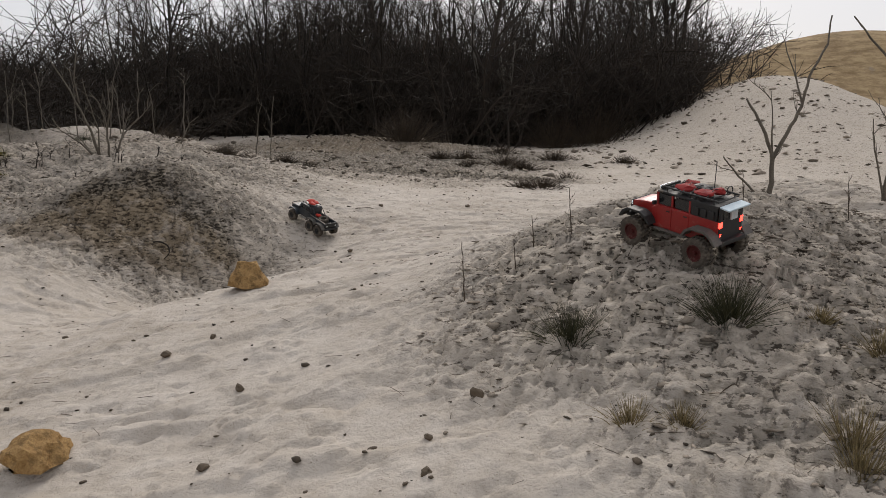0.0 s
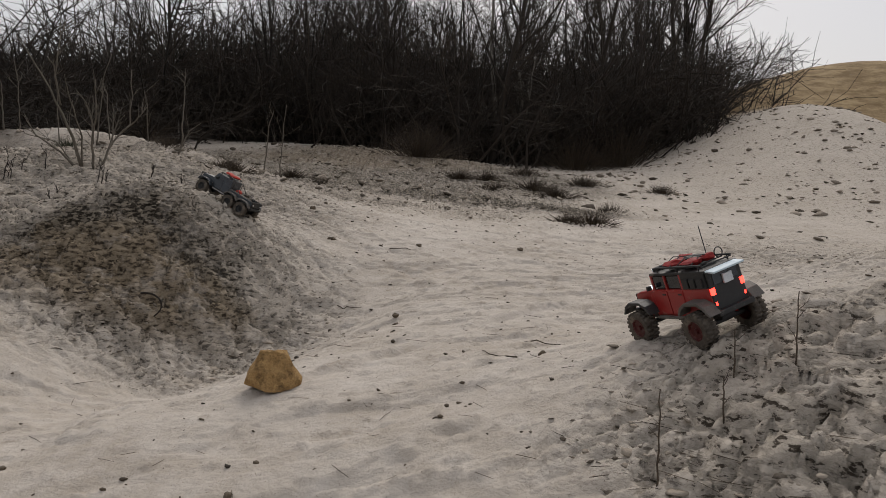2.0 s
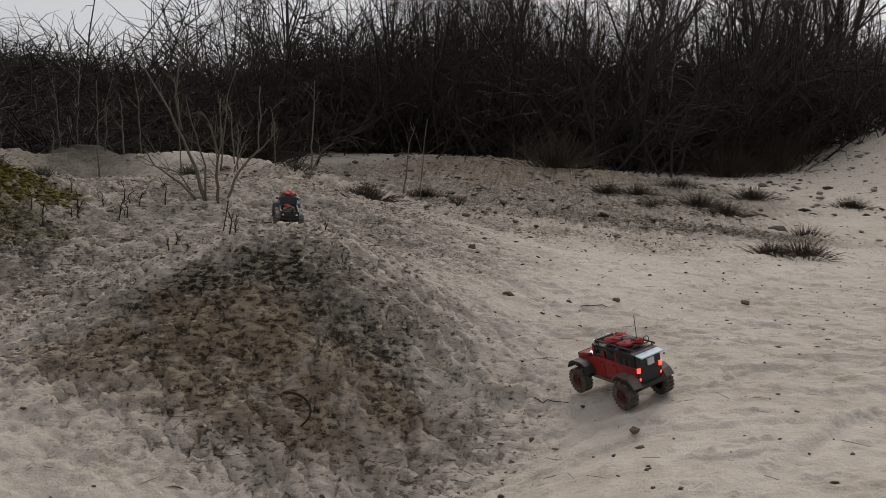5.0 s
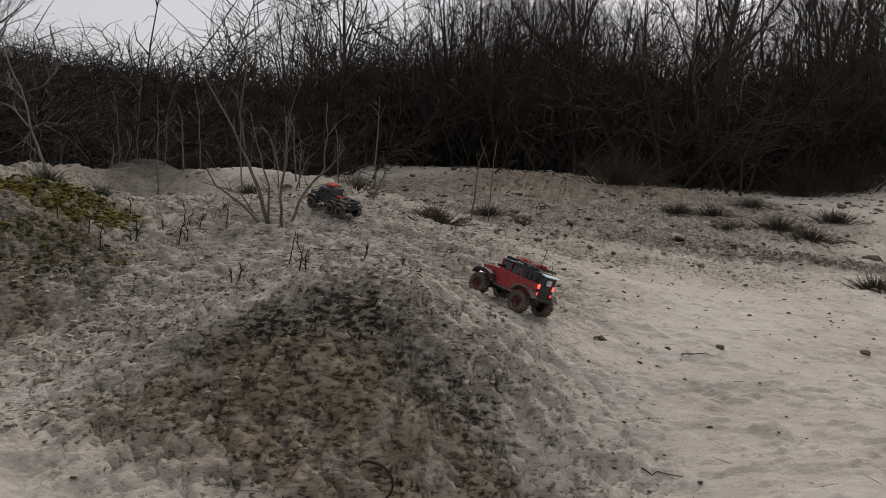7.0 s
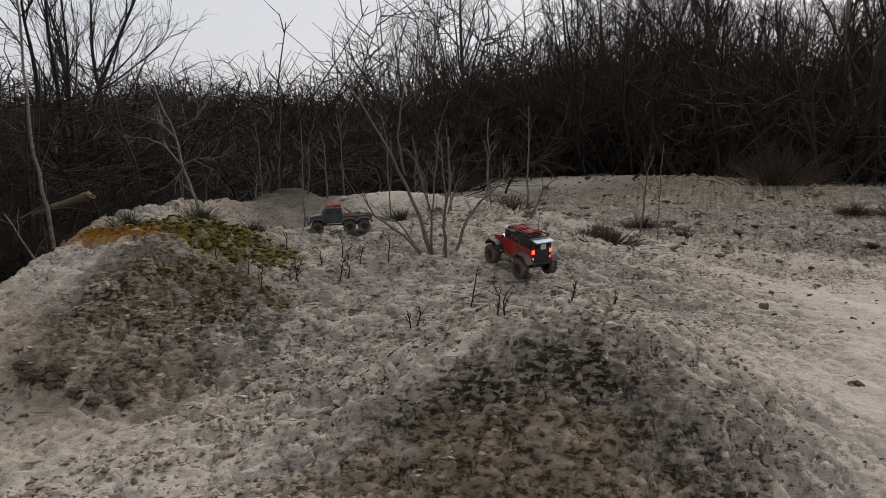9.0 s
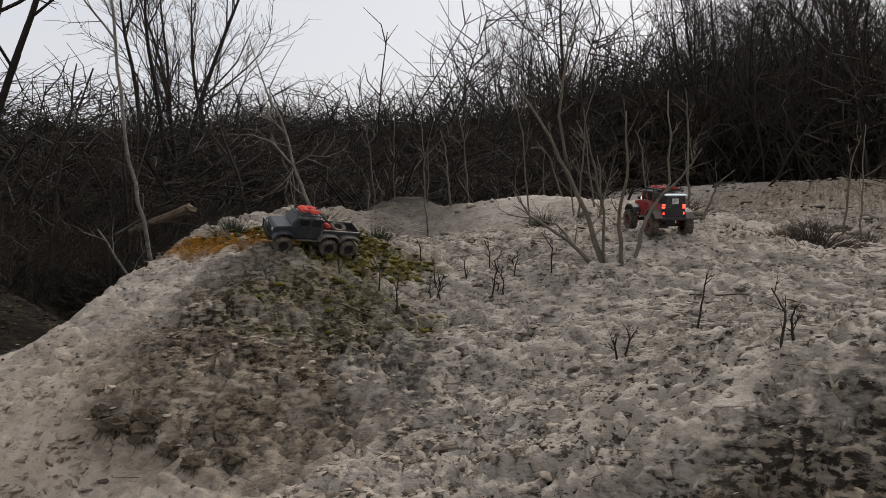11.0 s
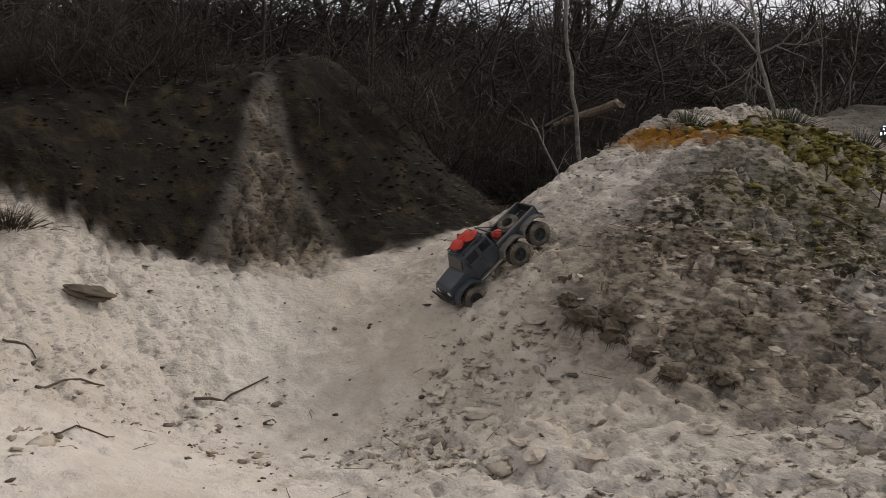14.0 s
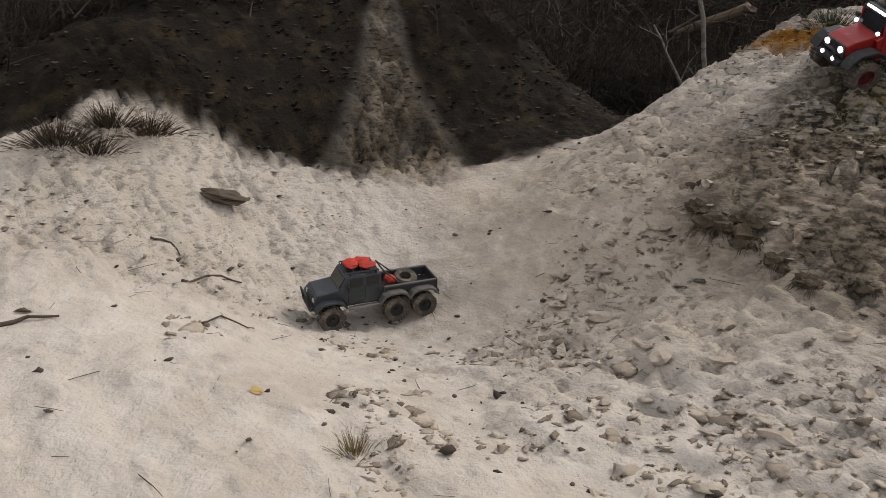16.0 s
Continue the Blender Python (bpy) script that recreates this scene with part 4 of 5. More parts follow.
# ---- stones, clods and sticks ----
def place_stones():
    bm = lumpy(bmesh.new(), (0, 0, 0.035), (0.125, 0.10, 0.095), 2, 0.22, 3, True)
    for v in bm.verts:
        k = max(v.co.z, 0) / 0.2
        v.co.x, v.co.y = v.co.x * (1 - 0.55 * k) + 0.02 * k, v.co.y * (1 - 0.5 * k)
        v.co.z = v.co.z * (1.35 if v.co.z > 0 else 1)
    rock = part("sandstone_rock", bm, MAT_SANDSTONE)
    rock.matrix_basis = pose(-1.21, 4.86, on_ground(-1.21, 4.86, 0.0), 0, 0, 20)
    tagged(rock, "pointed ochre sandstone rock lying on pale sand", "rock", "sandstone rocks")
    rock = part("sandstone_rock", lumpy(bmesh.new(), (0, 0, 0.035), (0.125, 0.10, 0.085), 9, 0.30, 3, True), MAT_SANDSTONE)
    rock.matrix_basis = pose(-1.52, 2.86, on_ground(-1.52, 2.86), 0, 0, 65)
    tagged(rock, "rounded ochre sandstone rock lying on pale sand", "rock", "sandstone rocks")
    rng = random.Random(3)
    for k, (x, y, s) in enumerate([(-0.85, 3.24, 0.026), (-1.34, 3.76, 0.024), (-1.16, 3.93, 0.022), (0.13, 2.75, 0.026), (-0.82, 2.63, 0.022), (-0.04, 2.54, 0.018), (-0.04, 2.32, 0.02), (-0.04, 4.84, 0.022),
                                   (0.26, 8.69, 0.036), (-0.66, 8.39, 0.026), (-1.38, 8.15, 0.026), (-0.75, 6.35, 0.022), (-2.29, 8.31, 0.028), (-1.75, 9.36, 0.034), (-0.93, 7.82, 0.014), (-3.89, 6.86, 0.03)]):
        bm = lumpy(bmesh.new(), (0, 0, s * 0.25), (s, s * rng.uniform(0.6, 0.9), s * rng.uniform(0.5, 0.9)), 40 + k, 0.3, 2)
        p = part("dark_stone", bm, MAT_PEBBLE)
        p.matrix_basis = pose(x, y, on_ground(x, y), 0, 0, rng.uniform(0, 360))
        tagged(p, "small dark stone lying on pale sand", "stone", "dark stones on the sand")
    for k, (x, y, s) in enumerate([(-5.39, 6.52, 0.065), (-5.02, 6.68, 0.075), (-5.01, 6.42, 0.07), (-4.5, 6.57, 0.06), (-5.36, 5.80, 0.06), (-5.12, 6.45, 0.05), (-4.86, 6.5, 0.055), (-4.7, 6.8, 0.06), (-5.25, 6.25, 0.05), (-4.55, 6.3, 0.06),
                                   (-4.25, 6.45, 0.06), (-4.95, 6.15, 0.05), (-4.4, 6.85, 0.06), (-5.6, 6.75, 0.05), (-5.7, 7.1, 0.06), (-5.45, 7.05, 0.07), (-6.2, 7.4, 0.05), (-6.0, 7.0, 0.05), (-5.0, 7.0, 0.06), (-4.75, 7.2, 0.06)]):
        s *= 0.6
        bm = lumpy(bmesh.new(), (0, 0, s * 0.1), (s * 1.1, s * 0.6, s * 0.42), 70 + k, 0.42, 2)
        for v in bm.verts:
            v.co *= rng.uniform(0.65, 1.2)
        p = part("soil_clod", bm, MAT_CLOD)
        p.matrix_basis = pose(x, y, on_ground(x, y, -0.12 * s), 0, 0, rng.uniform(0, 360))
        tagged(p, "broken crusted soil clod fallen down the sandy slope", "clod", "soil clods below the shoulder")
    # overhanging turf along the undercut lip of the shoulder, with fine roots
    for k, (x, y, s) in enumerate([(-5.42, 6.97, 0.055), (-5.30, 6.93, 0.085), (-5.19, 6.95, 0.075), (-5.50, 7.07, 0.06), (-5.07, 6.95, 0.06), (-4.94, 6.93, 0.055), (-5.24, 7.02, 0.08), (-4.80, 7.0, 0.05)]):
        s *= 0.72
        turf = new("turf_clod")
        turf.location = (x, y, on_ground(x, y))
        tagged(turf, "dark overhanging turf clod with dangling roots", "turf", "turf along the undercut lip")
        bm = lumpy(bmesh.new(), (0, 0, s * 0.15), (s * 1.1, s * 0.8, s * 0.6), 500 + k, 0.5, 3)
        for v in bm.verts:
            v.co *= rng.uniform(0.8, 1.15)
        part("sod", bm, MAT_TURF, turf)
        out = ([], [])
        for _ in range(26):
            a = rng.uniform(0, 2 * math.pi)
            p = Vector((math.cos(a) * s * 0.9, math.sin(a) * s * 0.65, s * rng.uniform(-0.1, 0.4)))
            tube(out, bough(rng, p, Vector((math.cos(a), math.sin(a), -0.6)), s * rng.uniform(0.5, 1.3), 0.4, -0.25, 3), 0.0022, 0.001, 3)
        tagged(link("root", mesh_from("root", out), MAT_TWIG, turf), kind="stuff")
    bm = lumpy(bmesh.new(), (0, 0, 0.012), (0.11, 0.06, 0.028), 5, 0.35, 3)
    p = part("flat_stone", bm, MAT_PEBBLE)
    p.matrix_basis = pose(-6.98, 5.72, on_ground(-6.98, 5.72), 0, 12, 60)
    tagged(p, "flat dark stone lying on the white bank", "stone")
    sticks = [((-6.47, 5.97), (-6.46, 6.28), 0.006), ((-6.40, 5.38), (-6.55, 5.65), 0.006), ((-6.69, 5.36), (-6.64, 5.46), 0.005), ((-6.05, 4.80), (-6.06, 4.95), 0.007), ((-6.0, 5.35), (-6.1, 5.55), 0.004),
              ((0.75, 3.45), (0.95, 3.62), 0.004), ((0.75, 2.68), (0.88, 2.52), 0.003), ((0.98, 2.55), (0.9, 2.45), 0.003), ((-1.2, 7.0), (-1.02, 6.92), 0.004), ((-0.15, 4.9), (-0.3, 5.2), 0.0035), ((-0.05, 5.35), (0.1, 5.12), 0.0035), ((-0.9, 8.2), (-0.72, 8.22), 0.004),
              ((-3.6, 8.9), (-2.9, 8.95), 0.005), ((-4.9, 8.3), (-5.15, 8.15), 0.005), ((-3.2, 10.4), (-2.5, 10.6), 0.009)]
    for k, (a, b, r) in enumerate(sticks):
        pts = []
        for i in range(7):
            f = i / 6
            x, y = a[0] + (b[0] - a[0]) * f + 0.012 * math.sin(5 * f + k), a[1] + (b[1] - a[1]) * f + 0.015 * math.sin(7 * f + 2 * k)
            pts.append((x, y, on_ground(x, y, r * 0.9 + 0.006 * math.sin(3 * f + k) ** 2)))
        st = part("fallen_stick", rod(bmesh.new(), pts, r, 6, r * 0.5), MAT_TWIG)
        tagged(st, "thin dead stick lying on the sand", "stick", "fallen sticks")
    # the curled root on the face of the front knob
    pts = [(-2.30 + 0.11 * math.sin(a), 6.30 + 0.04 * math.cos(a), 0.0 + 0.075 * math.cos(a)) for a in [k * 0.3 for k in range(-1, 9)]]
    pts = [(x, y, max(z, on_ground(x, y, 0.004))) for x, y, z in pts]
    rt = part("curled_root", rod(bmesh.new(), pts, 0.007, 7, 0.004), MAT_BARK_DARK)
    tagged(rt, "dark curled root on the brown earth face", "root")
    bm = lumpy(bmesh.new(), (0, 0, 0.006), (0.020, 0.013, 0.005), 8, 0.3, 2)
    lf = part("fallen_leaf", bm, MAT_LEAF)
    lf.matrix_basis = pose(-5.36, 5.34, on_ground(-5.36, 5.34), 8, 10, 30)
    tagged(lf, "curled yellow leaf on pale sand", "leaf")


place_stones()


def scatter():
    rng = np.random.RandomState(5)
    bases = []
    for k in range(6):
        bm = lumpy(bmesh.new(), (0, 0, 0), (1, 0.8, 0.55), 200 + k, 0.45, 1)
        bm.verts.ensure_lookup_table()
        bases.append((np.array([tuple(v.co) for v in bm.verts]), [tuple(v.index for v in f.verts) for f in bm.faces]))
        bm.free()
    crumbly = []
    for k in range(6):
        bm = lumpy(bmesh.new(), (0, 0, 0), (1, 0.8, 0.6), 260 + k, 0.75, 2)
        bm.verts.ensure_lookup_table()
        crumbly.append((np.array([tuple(v.co) for v in bm.verts]) * rng.uniform(0.6, 1.25, (len(bm.verts), 1)), [tuple(v.index for v in f.verts) for f in bm.faces]))
        bm.free()

    def sown(tries, x0, x1, y0, y1, chance, sizes, squash=(0.35, 0.8), sink=0.1, limit=9000):
        x, y = rng.uniform(x0, x1, tries), rng.uniform(y0, y1, tries)
        keep = rng.uniform(0, 1, tries) < chance(x, y)
        x, y = x[keep][:limit], y[keep][:limit]
        z = land_fine(x, y)
        s = sizes(len(x))
        q, turn = rng.uniform(*squash, len(x)), rng.uniform(0, 6.28, len(x))
        lean = rng.uniform(-0.5, 0.5, len(x))
        return [(k % 6, x[k], y[k], z[k] + s[k] * sink, turn[k], s[k], s[k] * 0.8, s[k] * q[k], lean[k]) for k in range(len(x))]

    def patchy(x, y):
        return zones(x, y)[0] * step(0.40, 0.62, layered(x * 2.4, y * 2.4, 131, 4))

    clods = sown(90000, -7.2, 3.4, 2.0, 11.0, lambda x, y: 0.9 * patchy(x, y) ** 1.5, lambda n: np.clip(rng.lognormal(-4.6, 0.5, n), 0.005, 0.034), (0.15, 0.45), limit=17000)
    clods += sown(14000, -6.0, 11.0, 11.0, 30.0, lambda x, y: 0.7 * patchy(x, y), lambda n: np.clip(rng.lognormal(-3.3, 0.5, n), 0.015, 0.12), limit=6000)
    fallen = sown(30000, -6.6, -3.6, 5.2, 7.6, lambda x, y: 0.55 * step(0.50, 0.60, layered(x * 3.2, y * 3.2, 141, 3)) * step(-0.7, 0.5, 0.8 * (x + 5.6) - 0.5 * (y - 6.6)), lambda n: np.clip(rng.lognormal(-4.7, 0.6, n), 0.004, 0.042), (0.3, 0.65), 0.0, limit=2600)
    tagged(link("fallen_crumbs", repeat_mesh("fallen_crumbs", crumbly, fallen), MAT_CRUMB), "sandy crumbs and clods fallen from the crusted shoulder", "soil clods", kind="stuff")
    tagged(link("crust_flakes", repeat_mesh("crust_flakes", bases, clods), MAT_CLOD), "loose grey-brown flakes of crusted soil", "soil crust", kind="stuff")
    peb = sown(50000, -7.4, 4.0, 1.8, 13.0, lambda x, y: 0.075 * (1 - 0.8 * zones(x, y)[0]) * (0.3 + layered(x * 1.5, y * 1.5, 151, 3)), lambda n: np.clip(rng.lognormal(-4.75, 0.5, n), 0.003, 0.022), (0.4, 0.9), 0.1, 3600)
    tagged(link("scattered_pebbles", repeat_mesh("scattered_pebbles", bases, peb), MAT_PEBBLE), "small dark pebbles and bits scattered on sand", "pebbles", kind="stuff")
    bit = (np.array([(-1, 0.02, 0), (-1, -0.02, 0), (-1, 0, 0.035), (0.1, 0.05, 0.01), (0.1, 0.01, 0.01), (0.1, 0.03, 0.045), (1, 0.0, 0.0), (1, -0.02, 0), (1, -0.01, 0.02)]),
           [(0, 1, 4, 3), (1, 2, 5, 4), (2, 0, 3, 5), (3, 4, 7, 6), (4, 5, 8, 7), (5, 3, 6, 8)])
    twigs = sown(110000, -7.0, 3.4, 2.0, 12.0, lambda x, y: 0.45 * patchy(x, y) * (0.4 + zones(x, y)[6]) + 0.012, lambda n: rng.uniform(0.015, 0.06, n), (0.7, 1.2), 0.06, 9000)
    twigs = [(0, x, y, z, turn, s, s, s, 0.0) for _, x, y, z, turn, s, _, _, _ in twigs]
    tagged(link("litter_twigs", repeat_mesh("litter_twigs", [bit], twigs), MAT_TWIG), "short dead twigs and stalks lying on the crust", "twigs", kind="stuff")
    cush = sown(30000, -7.0, -4.2, 7.2, 10.2, lambda x, y: 0.35 * np.maximum(zones(x, y)[1], 0) ** 2, lambda n: rng.uniform(0.010, 0.034, n), (0.4, 0.7), 0.0, 1500)
    tagged(link("moss_cushions", repeat_mesh("moss_cushions", bases, cush), MAT_MOSS), "small yellow-green moss cushions on the shoulder", "moss", kind="stuff")
    leaf = (np.array([(-1, 0, 0.15), (0, -0.55, 0.0), (1, 0, 0.25), (0, 0.55, 0.05), (0, 0, -0.04)]), [(0, 1, 4), (1, 2, 4), (2, 3, 4), (3, 0, 4)])
    leaves = sown(40000, -12.5, -7.0, 3.0, 13.0, lambda x, y: 0.6 * zones(x, y)[2], lambda n: rng.uniform(0.010, 0.028, n), (0.5, 1.2), 0.3, 14000)
    leaves = [(0, *p[1:]) for p in leaves]
    tagged(link("fallen_leaves", repeat_mesh("fallen_leaves", [leaf], leaves), MAT_LITTER), "brown and grey fallen leaves on the slope", "leaves", kind="stuff")


MAT_CRUMB = surface("sandy_crumb", (0.13, 0.10, 0.072), (0.50, 0.43, 0.34), 45, 0.95, bump=0.8, grain=0.004, per="island", spec=0.1)
MAT_MOSS = surface("cushion_moss", (0.032, 0.029, 0.010), (0.13, 0.108, 0.024), 30, 0.95, bump=0.6, grain=0.004, per="island", spec=0.1)
MAT_LITTER = surface("dead_leaf", (0.010, 0.007, 0.004), (0.060, 0.040, 0.025), 20, 0.85, bump=0.2, grain=0.002, per="island")
scatter()


# ---- the two model cars: x ahead, y to the left, z up from the ground between the axles ----
def bar_box(name, x, y, z, material, parent, bevel=0.003, taper=(1.0, 1.0), label=""):
    return part(name, box(bmesh.new(), x, y, z, bevel, taper), material, parent, label)


def wheel_thing(parent, x, y, r, width, rim_mat, spare=False):
    bm = lathe_y(bmesh.new(), [(r * 0.56, -width * 0.42), (r * 0.82, -width * 0.5), (r * 0.95, -width * 0.42), (r * 0.96, 0), (r * 0.95, width * 0.42), (r * 0.82, width * 0.5), (r * 0.56, width * 0.42)], 26)
    for k in range(22):
        for row, off in ((-0.27, 0.0), (0.27, 0.5)):
            lug = bmesh.ops.create_cube(bm, size=1.0)["verts"]
            bmesh.ops.transform(bm, matrix=Matrix.Rotation(2 * math.pi * (k + off) / 22, 4, "Y") @ Matrix.Translation((r * 0.955, width * row, 0)) @ Matrix.Diagonal((r * 0.10, width * 0.42, r * 0.15, 1)), verts=lug)
    for f in bm.faces:
        f.smooth = len(f.verts) == 4 and f.calc_area() > 1e-4
    w = part("wheel", bm, MAT_TYRE, parent, "sand-caked knobbly tyre")
    w.location = (x, y, r)
    side = 1 if y >= 0 else -1
    bm = lathe_y(bmesh.new(), [(r * 0.60, -width * 0.40), (r * 0.60, width * 0.40), (r * 0.50, width * 0.44), (r * 0.44, width * 0.30), (r * 0.16, width * 0.26), (r * 0.12, width * 0.40), (0.0005, width * 0.40)], 20)
    for k in range(8):
        a = 2 * math.pi * k / 8
        rod(bm, [(r * 0.53 * math.cos(a), width * 0.42, r * 0.53 * math.sin(a)), (r * 0.53 * math.cos(a), width * 0.47, r * 0.53 * math.sin(a))], r * 0.035, 5)
    rim = part("rim", bm, rim_mat, w)
    if side < 0:
        rim.rotation_euler = (0, 0, math.pi)
    return w


def car_jeep():
    car = new("model_jeep")
    tagged(car, "red four-door model off-roader with roof load, muddy wheels", "model car")
    h, half = 0.34515 / 2, 0.115
    wheels = [wheel_thing(car, x, y, 0.066, 0.056, MAT_RIM_RED) for x in (h, -h) for y in (half, -half)]
    bar_box("chassis", (-0.20, 0.21), (-0.032, 0.032), (0.072, 0.098), MAT_BLACK, car)
    for x in (h, -h):
        part("axle", rod(bmesh.new(), [(x, -0.09, 0.066), (x, 0.09, 0.066)], 0.010, 8), MAT_BLACK, car)
        for y in (0.062, -0.062):
            part("shock", rod(bmesh.new(), [(x, y, 0.07), (x * 0.94, y * 0.85, 0.15)], 0.007, 8), MAT_BAG_RED, car)
    tub = prism(bmesh.new(), [(-0.235, 0.118), (-0.115, 0.100), (0.10, 0.100), (0.115, 0.185), (0.075, 0.205), (-0.235, 0.205)], -0.078, 0.078, 0.004)
    body = part("body", tub, MAT_RED, car)
    part("hood", prism(bmesh.new(), [(0.098, 0.128), (0.232, 0.134), (0.236, 0.182), (0.20, 0.192), (0.098, 0.202)], -0.062, 0.062, 0.006), MAT_RED, car)
    grille = bar_box("grille", (0.234, 0.242), (-0.060, 0.060), (0.132, 0.184), MAT_BLACK, car)
    for k in range(7):
        y = -0.027 + 0.009 * k
        bar_box("slot", (0.2415, 0.2435), (y - 0.0025, y + 0.0025), (0.142, 0.176), MAT_RIM_BLACK, grille, 0.0)
    for y in (0.042, -0.042):
        part("headlight", lathe_y(bmesh.new(), [(0.0005, 0.0), (0.013, 0.0), (0.013, 0.006), (0.0005, 0.008)], 16), MAT_HEAD, car, "lit white headlight").matrix_basis = pose(0.243, y, 0.165, 0, 0, -90)
        part("fog_light", lathe_y(bmesh.new(), [(0.0005, 0.0), (0.009, 0.0), (0.009, 0.006), (0.0005, 0.007)], 14), MAT_HEAD, car, "lit white fog light").matrix_basis = pose(0.262, y * 0.8, 0.128, 0, 0, -90)
    for s in (1, -1):
        for x0, x1 in ((0.003, 0.088), (-0.090, -0.003)):
            d = bar_box("door", (x0, x1), (s * 0.0785 - 0.0025, s * 0.0785 + 0.0025), (0.108, 0.200), MAT_RED, car, 0.002)
            bar_box("door_handle", (x0 + 0.008, x0 + 0.026), (s * 0.0825 - 0.002, s * 0.0825 + 0.002), (0.184, 0.189), MAT_BLACK, d, 0.001)
            bar_box("side_window", (x0 + 0.007, x1 - 0.007), (s * 0.070 - 0.002, s * 0.070 + 0.002), (0.208, 0.256), MAT_GLASS, car, 0.001, label="dark smoked side window")
            bar_box("window_frame", (x0 - 0.002, x0 + 0.007), (s * 0.071 - 0.004, s * 0.071 + 0.004), (0.200, 0.262), MAT_RED, car, 0.001)
        bar_box("window_frame", (0.079, 0.090), (s * 0.071 - 0.004, s * 0.071 + 0.004), (0.200, 0.262), MAT_RED, car, 0.001)
        bar_box("quarter_panel", (-0.226, -0.094), (s * 0.071 - 0.006, s * 0.071 + 0.006), (0.202, 0.262), MAT_BLACK, car, 0.003, label="black rear quarter with storage panel")
        for k in range(3):
            bar_box("pouch", (-0.215 + 0.038 * k, -0.186 + 0.038 * k), (s * 0.081 - 0.005, s * 0.081 + 0.005), (0.210, 0.245), MAT_BLACK, car, 0.003)
        for x in (h, -h):
            pts = [(x - 0.092, 0.118), (x - 0.066, 0.152), (x - 0.032, 0.168), (x + 0.036, 0.168), (x + 0.068, 0.150), (x + 0.088, 0.118), (x + 0.076, 0.118), (x + 0.058, 0.142), (x + 0.032, 0.157), (x - 0.030, 0.157), (x - 0.058, 0.142), (x - 0.080, 0.118)]
            part("fender", prism(bmesh.new(), pts, s * 0.076, s * 0.128, 0.002), MAT_SLIDER if x < 0 else MAT_BLACK, car)
        bar_box("rock_slider", (-0.085, 0.085), (s * 0.088 - 0.008, s * 0.088 + 0.008), (0.094, 0.104), MAT_SLIDER, car, 0.003)
        for z0, w in ((0.178, 0.020), (0.140, 0.010)):
            bar_box("tail_light", (-0.243, -0.235), (s * 0.066 - w * 0.45, s * 0.066 + w * 0.45), (z0, z0 + w * 1.3), MAT_TAIL, car, 0.002, label="glowing red tail light")
        bar_box("mirror", (0.078, 0.090), (s * 0.096 - 0.010, s * 0.096 + 0.010), (0.208, 0.226), MAT_BLACK, car, 0.003)
        part("pod_light", lathe_y(bmesh.new(), [(0.0005, 0.0), (0.008, 0.0), (0.008, 0.008), (0.0005, 0.008)], 12), MAT_HEAD, car, "lit white pod light").matrix_basis = pose(0.108, s * 0.066, 0.212, 0, 0, -90)
    part("windscreen", prism(bmesh.new(), [(0.098, 0.204), (0.102, 0.204), (0.084, 0.258), (0.080, 0.258)], -0.064, 0.064), MAT_GLASS, car, "dark windscreen")
    bar_box("roof", (-0.232, 0.086), (-0.077, 0.077), (0.259, 0.270), MAT_BLACK, car, 0.004)
    bar = bar_box("light_bar", (0.070, 0.085), (-0.058, 0.058), (0.271, 0.286), MAT_BLACK, car, 0.003, label="black light bar above the windscreen")
    bar_box("lens", (0.0852, 0.089), (-0.055, 0.055), (0.273, 0.284), MAT_HEAD, bar, 0.001, label="lit white lens")
    gate = bar_box("tailgate", (-0.242, -0.232), (-0.074, 0.074), (0.118, 0.262), MAT_BLACK, car, 0.003, label="black tailgate")
    bar_box("rear_window", (-0.2445, -0.2415), (-0.056, 0.056), (0.212, 0.252), MAT_GLASS, gate, 0.001)
    bar_box("pale_plate", (-0.252, -0.244), (-0.026, 0.016), (0.205, 0.240), MAT_CHROME, gate, 0.002, label="pale square metal panel")
    bar_box("rear_bumper", (-0.262, -0.236), (-0.082, 0.082), (0.104, 0.124), MAT_BLACK, car, 0.004)
    bar_box("front_bumper", (0.238, 0.266), (-0.070, 0.070), (0.104, 0.126), MAT_BLACK, car, 0.005)
    part("bull_bar", rod(bmesh.new(), [(0.262, -0.04, 0.124), (0.268, -0.03, 0.165), (0.268, 0.03, 0.165), (0.262, 0.04, 0.124)], 0.004, 8), MAT_BLACK, car)
    rack = new("roof_rack")
    rack.parent = car
    for s in (1, -1):
        part("rail", rod(bmesh.new(), [(-0.22, s * 0.068, 0.288), (0.05, s * 0.068, 0.288)], 0.004, 8), MAT_BLACK, rack)
        for x in (-0.20, -0.08, 0.04):
            part("foot", rod(bmesh.new(), [(x, s * 0.068, 0.268), (x, s * 0.068, 0.290)], 0.003, 6), MAT_BLACK, rack)
    for k in range(7):
        part("slat", rod(bmesh.new(), [(-0.22 + 0.045 * k, -0.068, 0.283), (-0.22 + 0.045 * k, 0.068, 0.283)], 0.003, 6), MAT_BLACK, rack)
    for k, (x, y, sx, sy) in enumerate([(-0.02, 0.02, 0.045, 0.04), (-0.075, -0.022, 0.05, 0.036), (-0.12, 0.026, 0.045, 0.034), (-0.01, -0.035, 0.04, 0.028), (-0.15, -0.03, 0.03, 0.03)]):
        part("bundle", lumpy(bmesh.new(), (x, y, 0.294), (sx, sy, 0.014), 300 + k, 0.25, 2), MAT_BAG_RED if k != 1 else MAT_BLACK, car, "red canvas bundle under a net")
